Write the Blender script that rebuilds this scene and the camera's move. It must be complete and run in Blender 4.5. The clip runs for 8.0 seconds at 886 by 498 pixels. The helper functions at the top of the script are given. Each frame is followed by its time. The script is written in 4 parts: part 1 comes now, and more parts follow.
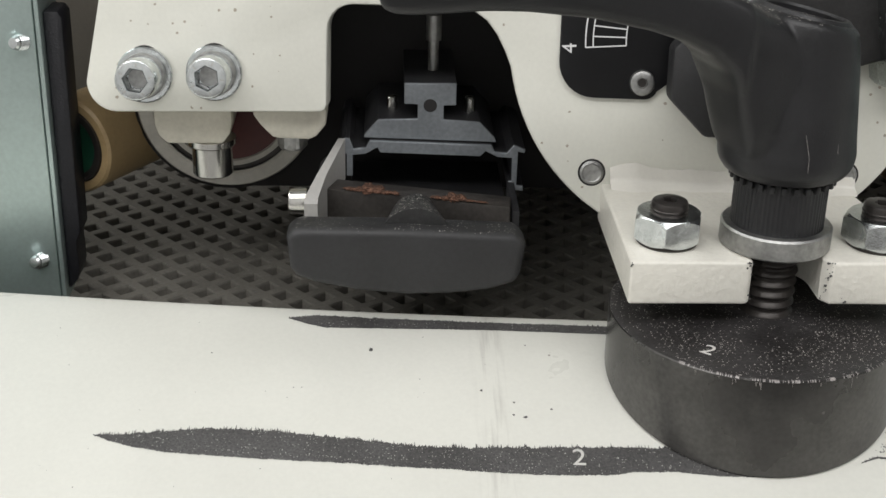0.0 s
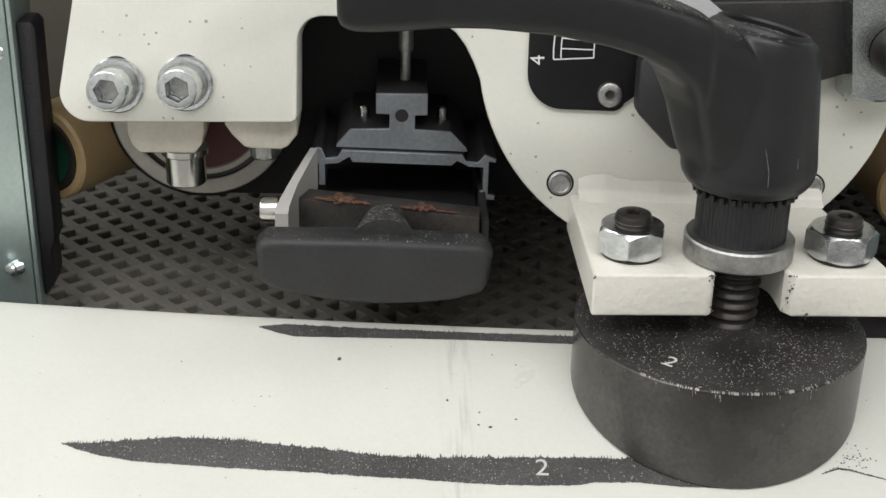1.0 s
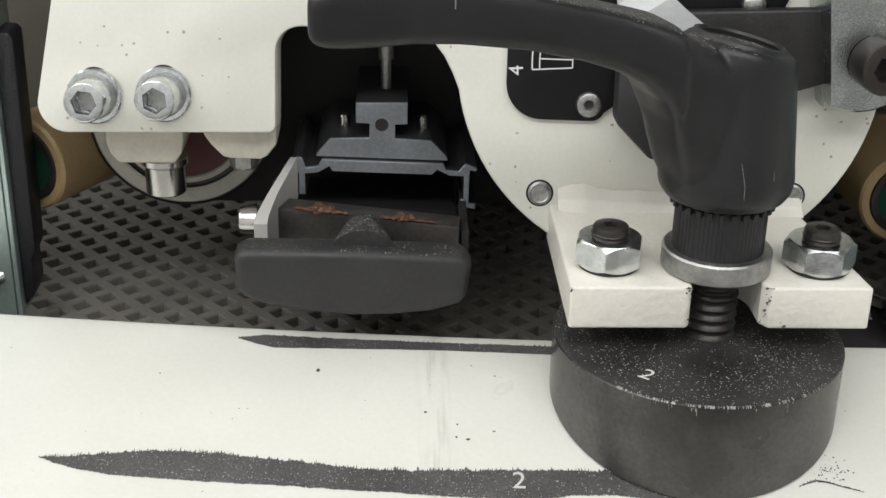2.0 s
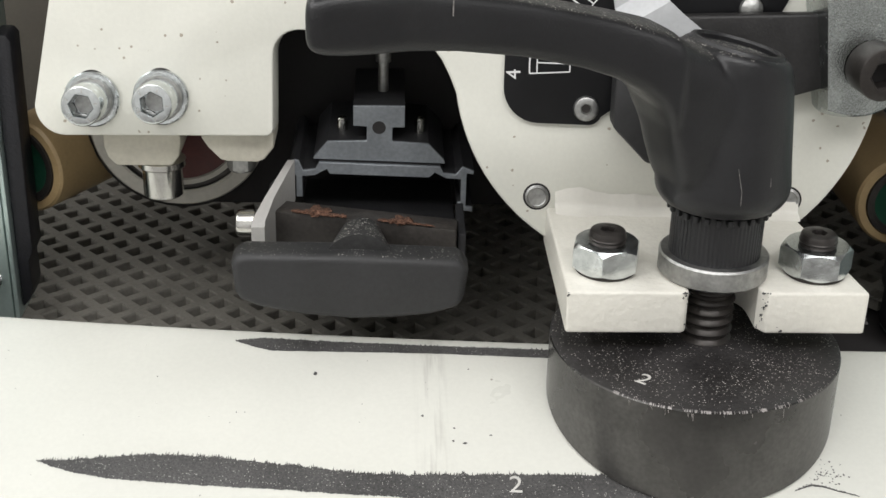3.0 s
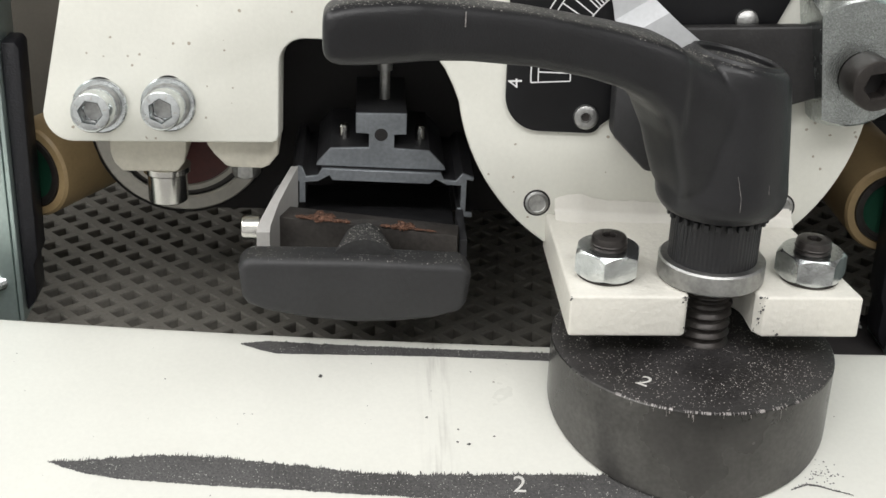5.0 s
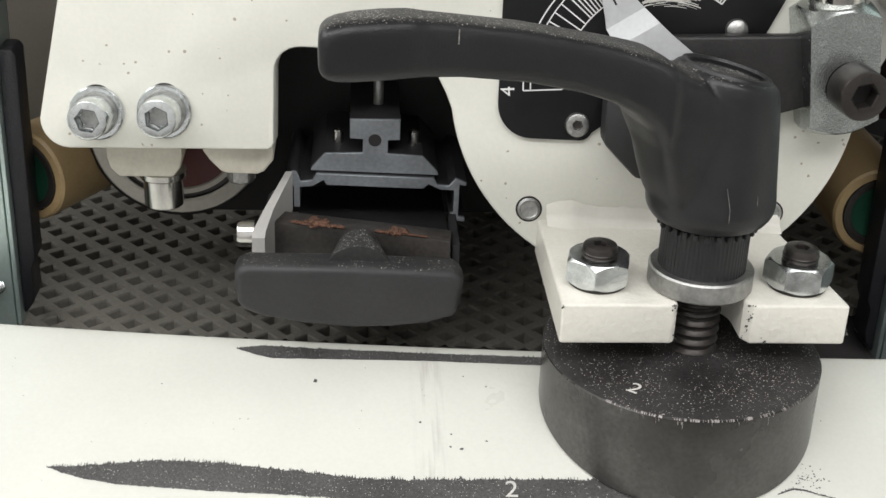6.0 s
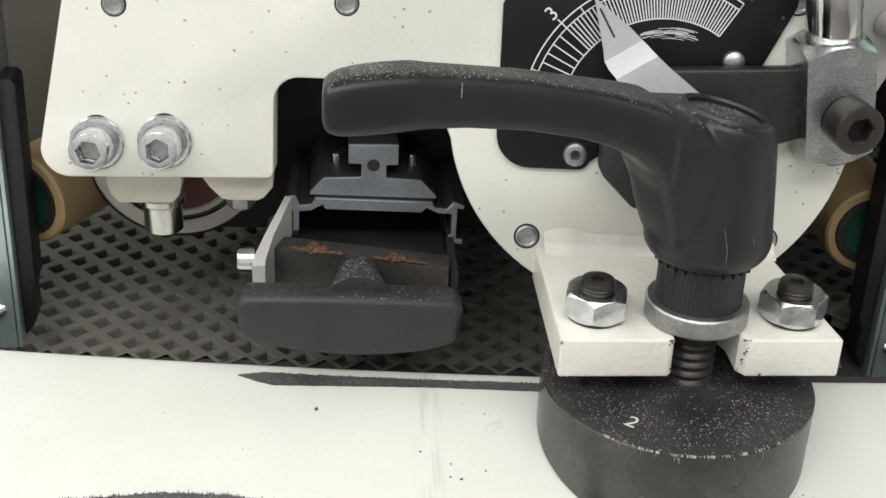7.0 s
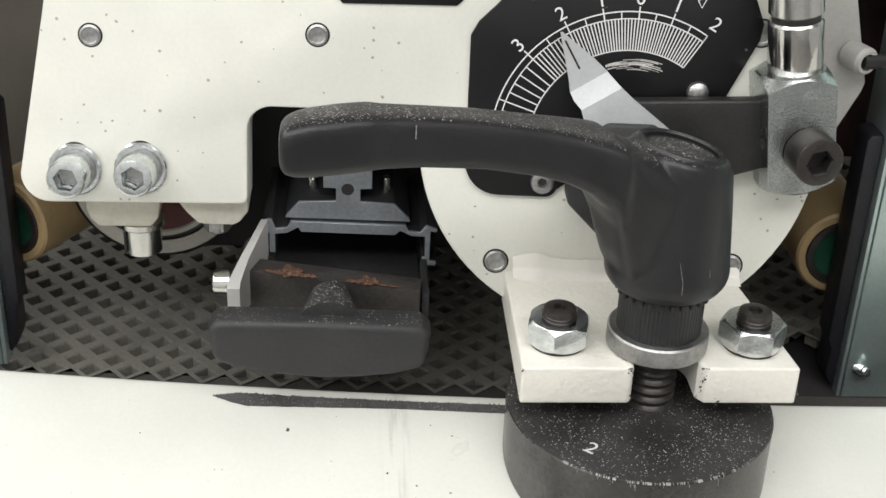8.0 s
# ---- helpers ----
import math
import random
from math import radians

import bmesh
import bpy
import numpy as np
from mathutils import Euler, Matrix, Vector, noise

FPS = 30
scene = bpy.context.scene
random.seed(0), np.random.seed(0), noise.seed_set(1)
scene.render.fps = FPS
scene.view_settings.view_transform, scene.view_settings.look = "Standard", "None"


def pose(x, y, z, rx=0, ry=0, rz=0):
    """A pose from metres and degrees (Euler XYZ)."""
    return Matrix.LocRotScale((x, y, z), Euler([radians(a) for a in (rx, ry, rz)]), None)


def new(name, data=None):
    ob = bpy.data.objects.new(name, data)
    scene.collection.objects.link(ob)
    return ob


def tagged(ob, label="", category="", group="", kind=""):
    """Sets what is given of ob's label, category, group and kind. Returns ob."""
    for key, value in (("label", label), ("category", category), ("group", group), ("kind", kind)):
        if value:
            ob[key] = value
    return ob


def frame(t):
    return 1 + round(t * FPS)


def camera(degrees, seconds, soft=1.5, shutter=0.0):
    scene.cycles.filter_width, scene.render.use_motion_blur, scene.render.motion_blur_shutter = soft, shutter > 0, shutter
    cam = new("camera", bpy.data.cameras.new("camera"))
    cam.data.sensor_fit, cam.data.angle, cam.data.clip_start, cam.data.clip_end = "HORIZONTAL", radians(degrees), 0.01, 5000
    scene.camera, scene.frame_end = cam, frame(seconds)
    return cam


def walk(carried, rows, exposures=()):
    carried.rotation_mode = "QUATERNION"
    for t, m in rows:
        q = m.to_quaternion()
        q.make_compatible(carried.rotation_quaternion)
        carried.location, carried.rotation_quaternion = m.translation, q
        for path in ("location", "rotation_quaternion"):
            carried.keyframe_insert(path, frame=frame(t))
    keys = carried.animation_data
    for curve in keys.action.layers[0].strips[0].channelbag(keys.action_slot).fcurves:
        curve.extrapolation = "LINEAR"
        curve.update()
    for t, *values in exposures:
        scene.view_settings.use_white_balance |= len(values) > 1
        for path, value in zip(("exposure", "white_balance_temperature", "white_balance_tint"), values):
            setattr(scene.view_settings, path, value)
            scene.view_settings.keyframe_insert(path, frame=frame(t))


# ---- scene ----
cam = camera(36.0, 8.0)
PATH = [
    (0.0, -0.0027, 0.0238, 0.1948, -2.01, -24.03, -1.25),
    (0.5, 0.0065, 0.0231, 0.1990, -1.56, -24.22, -0.86),
    (1.0, 0.0060, 0.0226, 0.1997, -1.75, -24.29, -1.31),
    (1.5, 0.0095, 0.0235, 0.2038, -1.74, -24.65, -1.25),
    (2.0, 0.0112, 0.0250, 0.2041, -1.78, -24.70, -1.20),
    (3.5, 0.0102, 0.0257, 0.2074, -2.09, -25.08, -1.58),
    (4.0, 0.0058, 0.0214, 0.2056, -2.67, -24.60, -1.72),
    (4.5, 0.0034, 0.0202, 0.2062, -2.89, -24.55, -1.88),
    (6.0, 0.0022, 0.0188, 0.2170, -3.24, -25.59, -2.13),
    (6.5, -0.0032, 0.0207, 0.2223, -3.87, -26.29, -2.33),
    (7.0, -0.0016, 0.0246, 0.2357, -3.81, -27.58, -2.36),
    (7.5, 0.0036, 0.0236, 0.2435, -3.27, -28.19, -2.50),
    (8.0, 0.0113, 0.0224, 0.2495, -2.87, -28.36, -2.15),
]
walk(cam, [(t, pose(x, y, z, 90 + pitch, roll, yaw)) for t, x, y, z, yaw, pitch, roll in PATH],
     exposures=[(0.0, 0.01), (1.0, 0.12), (2.0, 0.19), (4.5, 0.28), (6.5, 0.29), (8.0, 0.38)])

# ---- light: a workshop with ceiling tubes ----
world = bpy.data.worlds.new("workshop_air")
world.use_nodes = True
world.node_tree.nodes["Background"].inputs[0].default_value = (0.9, 0.95, 1.0, 1)
world.node_tree.nodes["Background"].inputs[1].default_value = 0.04
scene.world = world


def ceiling_tube_lamp(x, y, z, length, width, watts):
    lamp = bpy.data.lights.new("ceiling_light", "AREA")
    lamp.shape, lamp.size, lamp.size_y, lamp.energy = "RECTANGLE", length, width, watts
    lamp.color = (1.0, 0.99, 0.985)
    ob = new("ceiling_light", lamp)
    ob.matrix_world = pose(x, y, z)
    return ob


ceiling_tube_lamp(-0.3, -1.15, 1.75, 3.2, 0.6, 40)
ceiling_tube_lamp(0.1, -0.35, 1.75, 2.6, 0.4, 9)
ceiling_tube_lamp(-1.6, 0.45, 1.75, 0.5, 2.6, 30)

# ---- materials ----
MM = 0.001


def material(name, color, rough=0.5, metal=0.0, relief=0.0004, grain=0.12, grain_scale=900.0, blotch=0.12, blotch_scale=60.0,
             bump=0.1, bump_scale=1500.0, specks=None, speck_scale=900.0, speck_size=0.45, speck_share=0.1, spec=0.5):
    """Colour varied at two scales, uneven gloss, fine relief and, if asked for, specks of dust."""
    m = bpy.data.materials.new(name)
    m.use_nodes = True
    nt = m.node_tree
    n, l = nt.nodes, nt.links
    b = n["Principled BSDF"]
    b.inputs["Metallic"].default_value = metal
    b.inputs["Specular IOR Level"].default_value = spec
    tc = n.new("ShaderNodeTexCoord")

    def noise_tex(scale, detail=4.0):
        t = n.new("ShaderNodeTexNoise")
        t.inputs["Scale"].default_value = scale
        t.inputs["Detail"].default_value = detail
        l.new(tc.outputs["Object"], t.inputs["Vector"])
        return t

    def ramp(src, lo, hi, a, c):
        r = n.new("ShaderNodeMapRange")
        r.inputs[1].default_value, r.inputs[2].default_value = lo, hi
        r.inputs[3].default_value, r.inputs[4].default_value = a, c
        l.new(src, r.inputs[0])
        return r.outputs[0]

    fine, coarse = noise_tex(grain_scale), noise_tex(blotch_scale, 5.0)
    f = ramp(fine.outputs[0], 0.3, 0.7, 1 - grain, 1 + grain)
    c = ramp(coarse.outputs[0], 0.3, 0.7, 1 - blotch, 1 + blotch * 0.6)
    mul = n.new("ShaderNodeMath")
    mul.operation = "MULTIPLY"
    l.new(f, mul.inputs[0])
    l.new(c, mul.inputs[1])
    sc = n.new("ShaderNodeVectorMath")
    sc.operation = "SCALE"
    sc.inputs[0].default_value = color
    l.new(mul.outputs[0], sc.inputs["Scale"])
    col = sc.outputs[0]
    if specks:
        t = n.new("ShaderNodeTexVoronoi")
        t.inputs["Scale"].default_value = speck_scale
        l.new(tc.outputs["Object"], t.inputs["Vector"])
        big = noise_tex(speck_scale * 0.05, 3.0)
        limit = ramp(big.outputs[0], 0.3, 0.7, 1 - speck_share * 0.15, 1 - speck_share * 1.9)
        cell = n.new("ShaderNodeSeparateColor")
        l.new(t.outputs["Color"], cell.inputs[0])
        more, near, less = n.new("ShaderNodeMath"), n.new("ShaderNodeMath"), n.new("ShaderNodeMath")
        more.operation, near.operation, less.operation = "GREATER_THAN", "LESS_THAN", "MULTIPLY"
        l.new(cell.outputs[0], more.inputs[0])
        l.new(limit, more.inputs[1])
        uneven, shape = n.new("ShaderNodeMath"), noise_tex(speck_scale * 1.6, 2.0)
        uneven.operation = "ADD"
        l.new(t.outputs["Distance"], uneven.inputs[0])
        l.new(ramp(shape.outputs[0], 0.3, 0.7, 0.0, 0.7 * speck_size), uneven.inputs[1])
        l.new(uneven.outputs[0], near.inputs[0])
        l.new(ramp(cell.outputs[1], 0, 1, speck_size * 0.3, speck_size), near.inputs[1])
        l.new(more.outputs[0], less.inputs[0])
        l.new(near.outputs[0], less.inputs[1])
        mix = n.new("ShaderNodeMix")
        mix.data_type = "RGBA"
        l.new(less.outputs[0], mix.inputs[0])
        l.new(col, mix.inputs[6])
        mix.inputs[7].default_value = (*specks, 1)
        col = mix.outputs[2]
    l.new(col, b.inputs["Base Color"])
    l.new(ramp(coarse.outputs[0], 0.3, 0.7, max(rough - 0.07, 0.04), min(rough + 0.1, 1)), b.inputs["Roughness"])
    if bump:
        bt = noise_tex(bump_scale, 3.0)
        bp = n.new("ShaderNodeBump")
        bp.inputs["Strength"].default_value = bump
        bp.inputs["Distance"].default_value = relief
        l.new(bt.outputs[0], bp.inputs["Height"])
        l.new(bp.outputs[0], b.inputs["Normal"])
    return m


def add_dust(m, dust, scale, least=0.25, most=0.62, steep=0.72):
    """Grey dust grains that lie on what faces up."""
    nt = m.node_tree
    n, l = nt.nodes, nt.links
    b = n["Principled BSDF"]
    old = b.inputs["Base Color"].links[0].from_socket
    geo, sep = n.new("ShaderNodeNewGeometry"), n.new("ShaderNodeSeparateXYZ")
    l.new(geo.outputs["Normal"], sep.inputs[0])
    up = n.new("ShaderNodeMapRange")
    up.inputs[1].default_value, up.inputs[2].default_value, up.inputs[4].default_value = steep, 0.97, 1.0
    l.new(sep.outputs[2], up.inputs[0])
    tc, grain, patch = n.new("ShaderNodeTexCoord"), n.new("ShaderNodeTexVoronoi"), n.new("ShaderNodeTexNoise")
    grain.inputs["Scale"].default_value, patch.inputs["Scale"].default_value, patch.inputs["Detail"].default_value = scale, 190, 5
    l.new(tc.outputs["Object"], grain.inputs["Vector"])
    l.new(tc.outputs["Object"], patch.inputs["Vector"])
    lim = n.new("ShaderNodeMapRange")
    lim.inputs[1].default_value, lim.inputs[2].default_value, lim.inputs[3].default_value, lim.inputs[4].default_value = 0.3, 0.7, least, most
    l.new(patch.outputs[0], lim.inputs[0])
    mul, less = n.new("ShaderNodeMath"), n.new("ShaderNodeMath")
    mul.operation, less.operation = "MULTIPLY", "LESS_THAN"
    l.new(lim.outputs[0], mul.inputs[0])
    l.new(up.outputs[0], mul.inputs[1])
    rand = n.new("ShaderNodeSeparateColor")
    l.new(grain.outputs["Color"], rand.inputs[0])
    few, near = n.new("ShaderNodeMath"), n.new("ShaderNodeMath")
    few.operation, near.operation, near.inputs[1].default_value, less.operation = "LESS_THAN", "LESS_THAN", 0.44, "MULTIPLY"
    l.new(rand.outputs[2], few.inputs[0])
    l.new(mul.outputs[0], few.inputs[1])
    l.new(grain.outputs["Distance"], near.inputs[0])
    l.new(few.outputs[0], less.inputs[0])
    l.new(near.outputs[0], less.inputs[1])
    tone = n.new("ShaderNodeMix")
    tone.data_type = "RGBA"
    tone.inputs[6].default_value, tone.inputs[7].default_value = (0.025, 0.025, 0.025, 1), (*dust, 1)
    power = n.new("ShaderNodeMath")
    power.operation = "POWER"
    power.inputs[1].default_value = 1.8
    l.new(rand.outputs[0], power.inputs[0])
    l.new(power.outputs[0], tone.inputs[0])
    mix = n.new("ShaderNodeMix")
    mix.data_type = "RGBA"
    l.new(less.outputs[0], mix.inputs[0])
    l.new(old, mix.inputs[6])
    l.new(tone.outputs[2], mix.inputs[7])
    l.new(mix.outputs[2], b.inputs["Base Color"])
    return m


WHITE = material("white_enamel", (0.725, 0.722, 0.655), 0.38, grain=0.02, blotch=0.04, bump=0.12, bump_scale=600,
                 specks=(0.40, 0.36, 0.29), speck_scale=480, speck_size=0.27, speck_share=0.3)
WHITE_BRACKET = material("white_enamel_textured", (0.74, 0.72, 0.65), 0.36, grain=0.03, blotch=0.05, bump=0.5, bump_scale=520, relief=0.0006)
WHITE_GLOSS = material("glossy_white_enamel", (0.76, 0.74, 0.68), 0.1, grain=0.02, blotch=0.04, bump=0.2, bump_scale=500)
CREAM = material("cream_casting", (0.62, 0.59, 0.50), 0.5, grain=0.05, blotch=0.15, bump=0.3, bump_scale=500)
TABLE = material("white_table_enamel", (0.70, 0.70, 0.645), 0.33, grain=0.02, blotch=0.05, blotch_scale=22, bump=0.15, bump_scale=350,
                 specks=(0.3, 0.28, 0.24), speck_scale=420, speck_size=0.25, speck_share=0.01)


def add_stain(m, x, width, tint):
    """A faint grey smear that runs across the table at x."""
    nt = m.node_tree
    n, l = nt.nodes, nt.links
    b = n["Principled BSDF"]
    old = b.inputs["Base Color"].links[0].from_socket
    tc, sep, dist = n.new("ShaderNodeTexCoord"), n.new("ShaderNodeSeparateXYZ"), n.new("ShaderNodeMath")
    l.new(tc.outputs["Object"], sep.inputs[0])
    away, edge = n.new("ShaderNodeMath"), n.new("ShaderNodeMapRange")
    away.operation, away.inputs[1].default_value = "SUBTRACT", x
    l.new(sep.outputs[0], away.inputs[0])
    dist.operation = "ABSOLUTE"
    l.new(away.outputs[0], dist.inputs[0])
    edge.inputs[1].default_value, edge.inputs[2].default_value, edge.inputs[3].default_value, edge.inputs[4].default_value = 0.0, width, 1.0, 0.0
    l.new(dist.outputs[0], edge.inputs[0])
    stretch, tex, cut = n.new("ShaderNodeMapping"), n.new("ShaderNodeTexNoise"), n.new("ShaderNodeMapRange")
    stretch.inputs["Scale"].default_value = (900, 60, 60)
    l.new(tc.outputs["Object"], stretch.inputs["Vector"])
    l.new(stretch.outputs[0], tex.inputs["Vector"])
    tex.inputs["Scale"].default_value, tex.inputs["Detail"].default_value = 1.0, 6
    cut.inputs[1].default_value, cut.inputs[2].default_value, cut.inputs[4].default_value = 0.46, 0.78, 0.5
    l.new(tex.outputs[0], cut.inputs[0])
    mul, mix = n.new("ShaderNodeMath"), n.new("ShaderNodeMix")
    mul.operation, mix.data_type = "MULTIPLY", "RGBA"
    l.new(edge.outputs[0], mul.inputs[0])
    l.new(cut.outputs[0], mul.inputs[1])
    l.new(mul.outputs[0], mix.inputs[0])
    l.new(old, mix.inputs[6])
    mix.inputs[7].default_value = (*tint, 1)
    l.new(mix.outputs[2], b.inputs["Base Color"])


add_stain(TABLE, 0.0215, 0.005, (0.3, 0.28, 0.26))
WEAR = material("worn_dark_metal", (0.078, 0.076, 0.075), 0.55, grain=0.35, grain_scale=1800, blotch=0.3, bump=0.5, bump_scale=2200,
                specks=(0.42, 0.41, 0.39), speck_scale=2700, speck_size=0.6, speck_share=0.22)
PAD = material("blackened_steel", (0.09, 0.087, 0.083), 0.27, metal=0.65, grain=0.15, blotch=0.45, blotch_scale=45, bump=0.05)
PAD_TOP = material("blackened_steel_dusty", (0.028, 0.026, 0.026), 0.5, grain=0.25, blotch=0.35, blotch_scale=90, bump=0.4,
                   specks=(0.46, 0.44, 0.41), speck_scale=2300, speck_size=0.58, speck_share=0.36)
PLASTIC = material("black_grained_plastic", (0.0115, 0.0115, 0.0128), 0.38, grain=0.1, blotch=0.2, bump=0.2, bump_scale=2600,
                   specks=(0.2, 0.19, 0.18), speck_scale=900, speck_size=0.26, speck_share=0.006)
PLASTIC_DUSTED = add_dust(material("black_grained_plastic_dusted", (0.0115, 0.0115, 0.0128), 0.38, grain=0.1, blotch=0.2, bump=0.2, bump_scale=2600,
                                   specks=(0.2, 0.19, 0.18), speck_scale=900, speck_size=0.26, speck_share=0.006), (0.5, 0.48, 0.44), 2900)
GREY_DUSTED = add_dust(material("dark_grey_plastic_dusted", (0.026, 0.026, 0.027), 0.5, grain=0.1, blotch=0.25, bump=0.2, bump_scale=2200,
                                specks=(0.22, 0.21, 0.2), speck_scale=900, speck_size=0.26, speck_share=0.006), (0.4, 0.39, 0.36), 2600, 0.0, 0.4)
HUB_DUSTED = add_dust(material("dark_grey_plastic_dust_heap", (0.028, 0.028, 0.028), 0.6, grain=0.2, blotch=0.25, bump=0.4, bump_scale=2200), (0.66, 0.64, 0.58), 1900, 0.3, 0.95, 0.45)
DUST = material("dusty_black_plastic", (0.03, 0.03, 0.03), 0.7, grain=0.3, blotch=0.3, bump=0.6, bump_scale=1800,
                specks=(0.55, 0.53, 0.48), speck_scale=2400, speck_size=0.7, speck_share=0.6)
GREY_PLASTIC = material("dark_grey_plastic", (0.026, 0.026, 0.027), 0.5, grain=0.1, blotch=0.25, bump=0.2, bump_scale=2200,
                        specks=(0.22, 0.21, 0.2), speck_scale=900, speck_size=0.26, speck_share=0.006)
BLOCK_STEEL = material("brownish_rolled_steel", (0.062, 0.056, 0.051), 0.45, metal=0.3, grain=0.2, blotch=0.4, bump=0.2)
STEEL = material("dark_rolled_steel", (0.022, 0.021, 0.021), 0.45, metal=0.3, grain=0.2, blotch=0.4, bump=0.2)
RUST = material("rusty_chips", (0.12, 0.06, 0.038), 0.85, grain=0.5, grain_scale=1500, blotch=0.5, blotch_scale=250, bump=0.9, bump_scale=1200)
ZINC = material("zinc_plated_steel", (0.70, 0.73, 0.735), 0.19, metal=1.0, grain=0.1, blotch=0.22, blotch_scale=260, bump=0.08)
ZINC_DULL = material("dull_zinc", (0.40, 0.40, 0.39), 0.42, metal=1.0, grain=0.15, blotch=0.25, blotch_scale=200, bump=0.25)
CHROME = material("turned_bright_steel", (0.66, 0.65, 0.62), 0.16, metal=1.0, grain=0.05, blotch=0.1, bump=0.03)
STANDOFF = material("plated_standoff_steel", (0.5, 0.53, 0.52), 0.23, metal=1.0, grain=0.28, grain_scale=2600, blotch=0.05, blotch_scale=160, bump=0.18, bump_scale=2400)
OXIDE = material("black_oxide_steel", (0.045, 0.04, 0.037), 0.33, metal=0.5, grain=0.15, blotch=0.2, bump=0.08)
ALU = material("milled_aluminium", (0.27, 0.29, 0.31), 0.5, metal=0.55, grain=0.12, blotch=0.2, bump=0.12)
ALU_DARK = material("dark_aluminium", (0.02, 0.02, 0.022), 0.6, grain=0.2, blotch=0.3, bump=0.2)
POINTER = material("bent_stainless_sheet", (0.5, 0.51, 0.52), 0.52, metal=0.35, grain=0.04, blotch=0.08, bump=0.05)
DIAL = material("black_printed_dial", (0.004, 0.004, 0.005), 0.38, spec=0.35, grain=0.1, blotch=0.2, bump=0.04,
                specks=(0.12, 0.12, 0.12), speck_scale=420, speck_size=0.4, speck_share=0.02)
INK = material("white_ink", (0.72, 0.72, 0.72), 0.5, grain=0.03, blotch=0.06, bump=0.0)
SCRIBE = material("scribed_metal", (0.62, 0.61, 0.58), 0.45, grain=0.1, blotch=0.15, bump=0.2)
WORN = material("worn_bright_steel", (0.30, 0.28, 0.27), 0.5, metal=0.4, grain=0.5, grain_scale=2500, blotch=0.4, blotch_scale=500, bump=0.5)
# Plate grey with the shade that lies on it mixed into the colour.
SHADED_PLATE = material("shaded_plate_grey", (0.36, 0.35, 0.33), 0.5, grain=0.04, blotch=0.15, bump=0.1)
RUBBER = material("grey_rubber_mat", (0.15, 0.142, 0.123), 0.75, grain=0.12, blotch=0.25, blotch_scale=25, bump=0.3, bump_scale=1300)
# Darker than the mat's rubber; used on its front edge.
RUBBER_DARK = material("darker_rubber", (0.05, 0.046, 0.04), 0.85, grain=0.2, blotch=0.3, bump=0.3)
STRIP = material("black_brush_strip", (0.008, 0.008, 0.011), 0.5, grain=0.2, blotch=0.3, bump=0.4)
SHEET = material("galvanised_sheet", (0.50, 0.60, 0.58), 0.34, metal=0.75, grain=0.05, blotch=0.2, blotch_scale=18, bump=0.05,
                 specks=(0.6, 0.62, 0.6), speck_scale=130, speck_size=0.28, speck_share=0.12)
TAN = material("tan_polyurethane", (0.31, 0.22, 0.11), 0.5, grain=0.06, blotch=0.15, bump=0.1)
GREEN = material("green_bearing_cap", (0.012, 0.06, 0.035), 0.4, grain=0.1, blotch=0.2, bump=0.05)
RIM = material("grey_white_wheel", (0.46, 0.44, 0.39), 0.5, grain=0.06, blotch=0.15, bump=0.1)
MAROON = material("maroon_wheel_core", (0.085, 0.02, 0.017), 0.5, grain=0.1, blotch=0.2, bump=0.1)
# Near-black for small marks, and for shade in the cavity and recesses.
DARK = material("dark_shade_and_marks", (0.02, 0.018, 0.018), 0.7, grain=0.1, blotch=0.3, bump=0.1)
MAROON_WALL = material("dark_maroon_housing", (0.030, 0.012, 0.011), 0.6, grain=0.1, blotch=0.3, bump=0.1)
BEIGE = material("grey_beige_housing", (0.17, 0.155, 0.13), 0.6, grain=0.04, blotch=0.08, bump=0.06)
NYLON = material("white_nylon", (0.46, 0.45, 0.43), 0.45, grain=0.04, blotch=0.1, bump=0.1)
ROOM = material("workshop_wall_paint", (0.66, 0.66, 0.65), 0.8, grain=0.03, blotch=0.06, blotch_scale=2, bump=0.0)
CONCRETE = material("concrete_floor", (0.25, 0.24, 0.23), 0.7, grain=0.1, grain_scale=60, blotch=0.2, blotch_scale=3, bump=0.0)

# ---- shapes (all in millimetres) ----


def part(name, bm, mat, parent=None, label="", m=None, sharp=32.0):
    """Links a bmesh in millimetres as one mesh object."""
    bmesh.ops.recalc_face_normals(bm, faces=bm.faces)
    for e in bm.edges:
        e.smooth = len(e.link_faces) == 2 and e.calc_face_angle(3.2) < radians(sharp)
    for f in bm.faces:
        f.smooth = True
    bmesh.ops.scale(bm, vec=(MM, MM, MM), verts=bm.verts)
    me = bpy.data.meshes.new(name)
    bm.to_mesh(me)
    bm.free()
    me.materials.append(mat)
    ob = new(name, me)
    if parent:
        ob.parent = parent
    if m is not None:
        ob.matrix_local = m
    if label:
        tagged(ob, label)
    return ob


def at(x, y, z, rx=0, ry=0, rz=0):
    return pose(x * MM, y * MM, z * MM, rx, ry, rz)


def thing(name, label, category, m=None, group="", kind=""):
    ob = new(name)
    ob.empty_display_size = 0.01
    if m is not None:
        ob.matrix_world = m
    return tagged(ob, label, category, group, kind)


def bevel_sharp(bm, width, segments=2, least=25.0):
    es = [e for e in bm.edges if len(e.link_faces) == 2 and e.calc_face_angle(0) > radians(least)]
    if es and width:
        bmesh.ops.bevel(bm, geom=es, offset=width, segments=segments, profile=0.5, affect="EDGES", clamp_overlap=True)


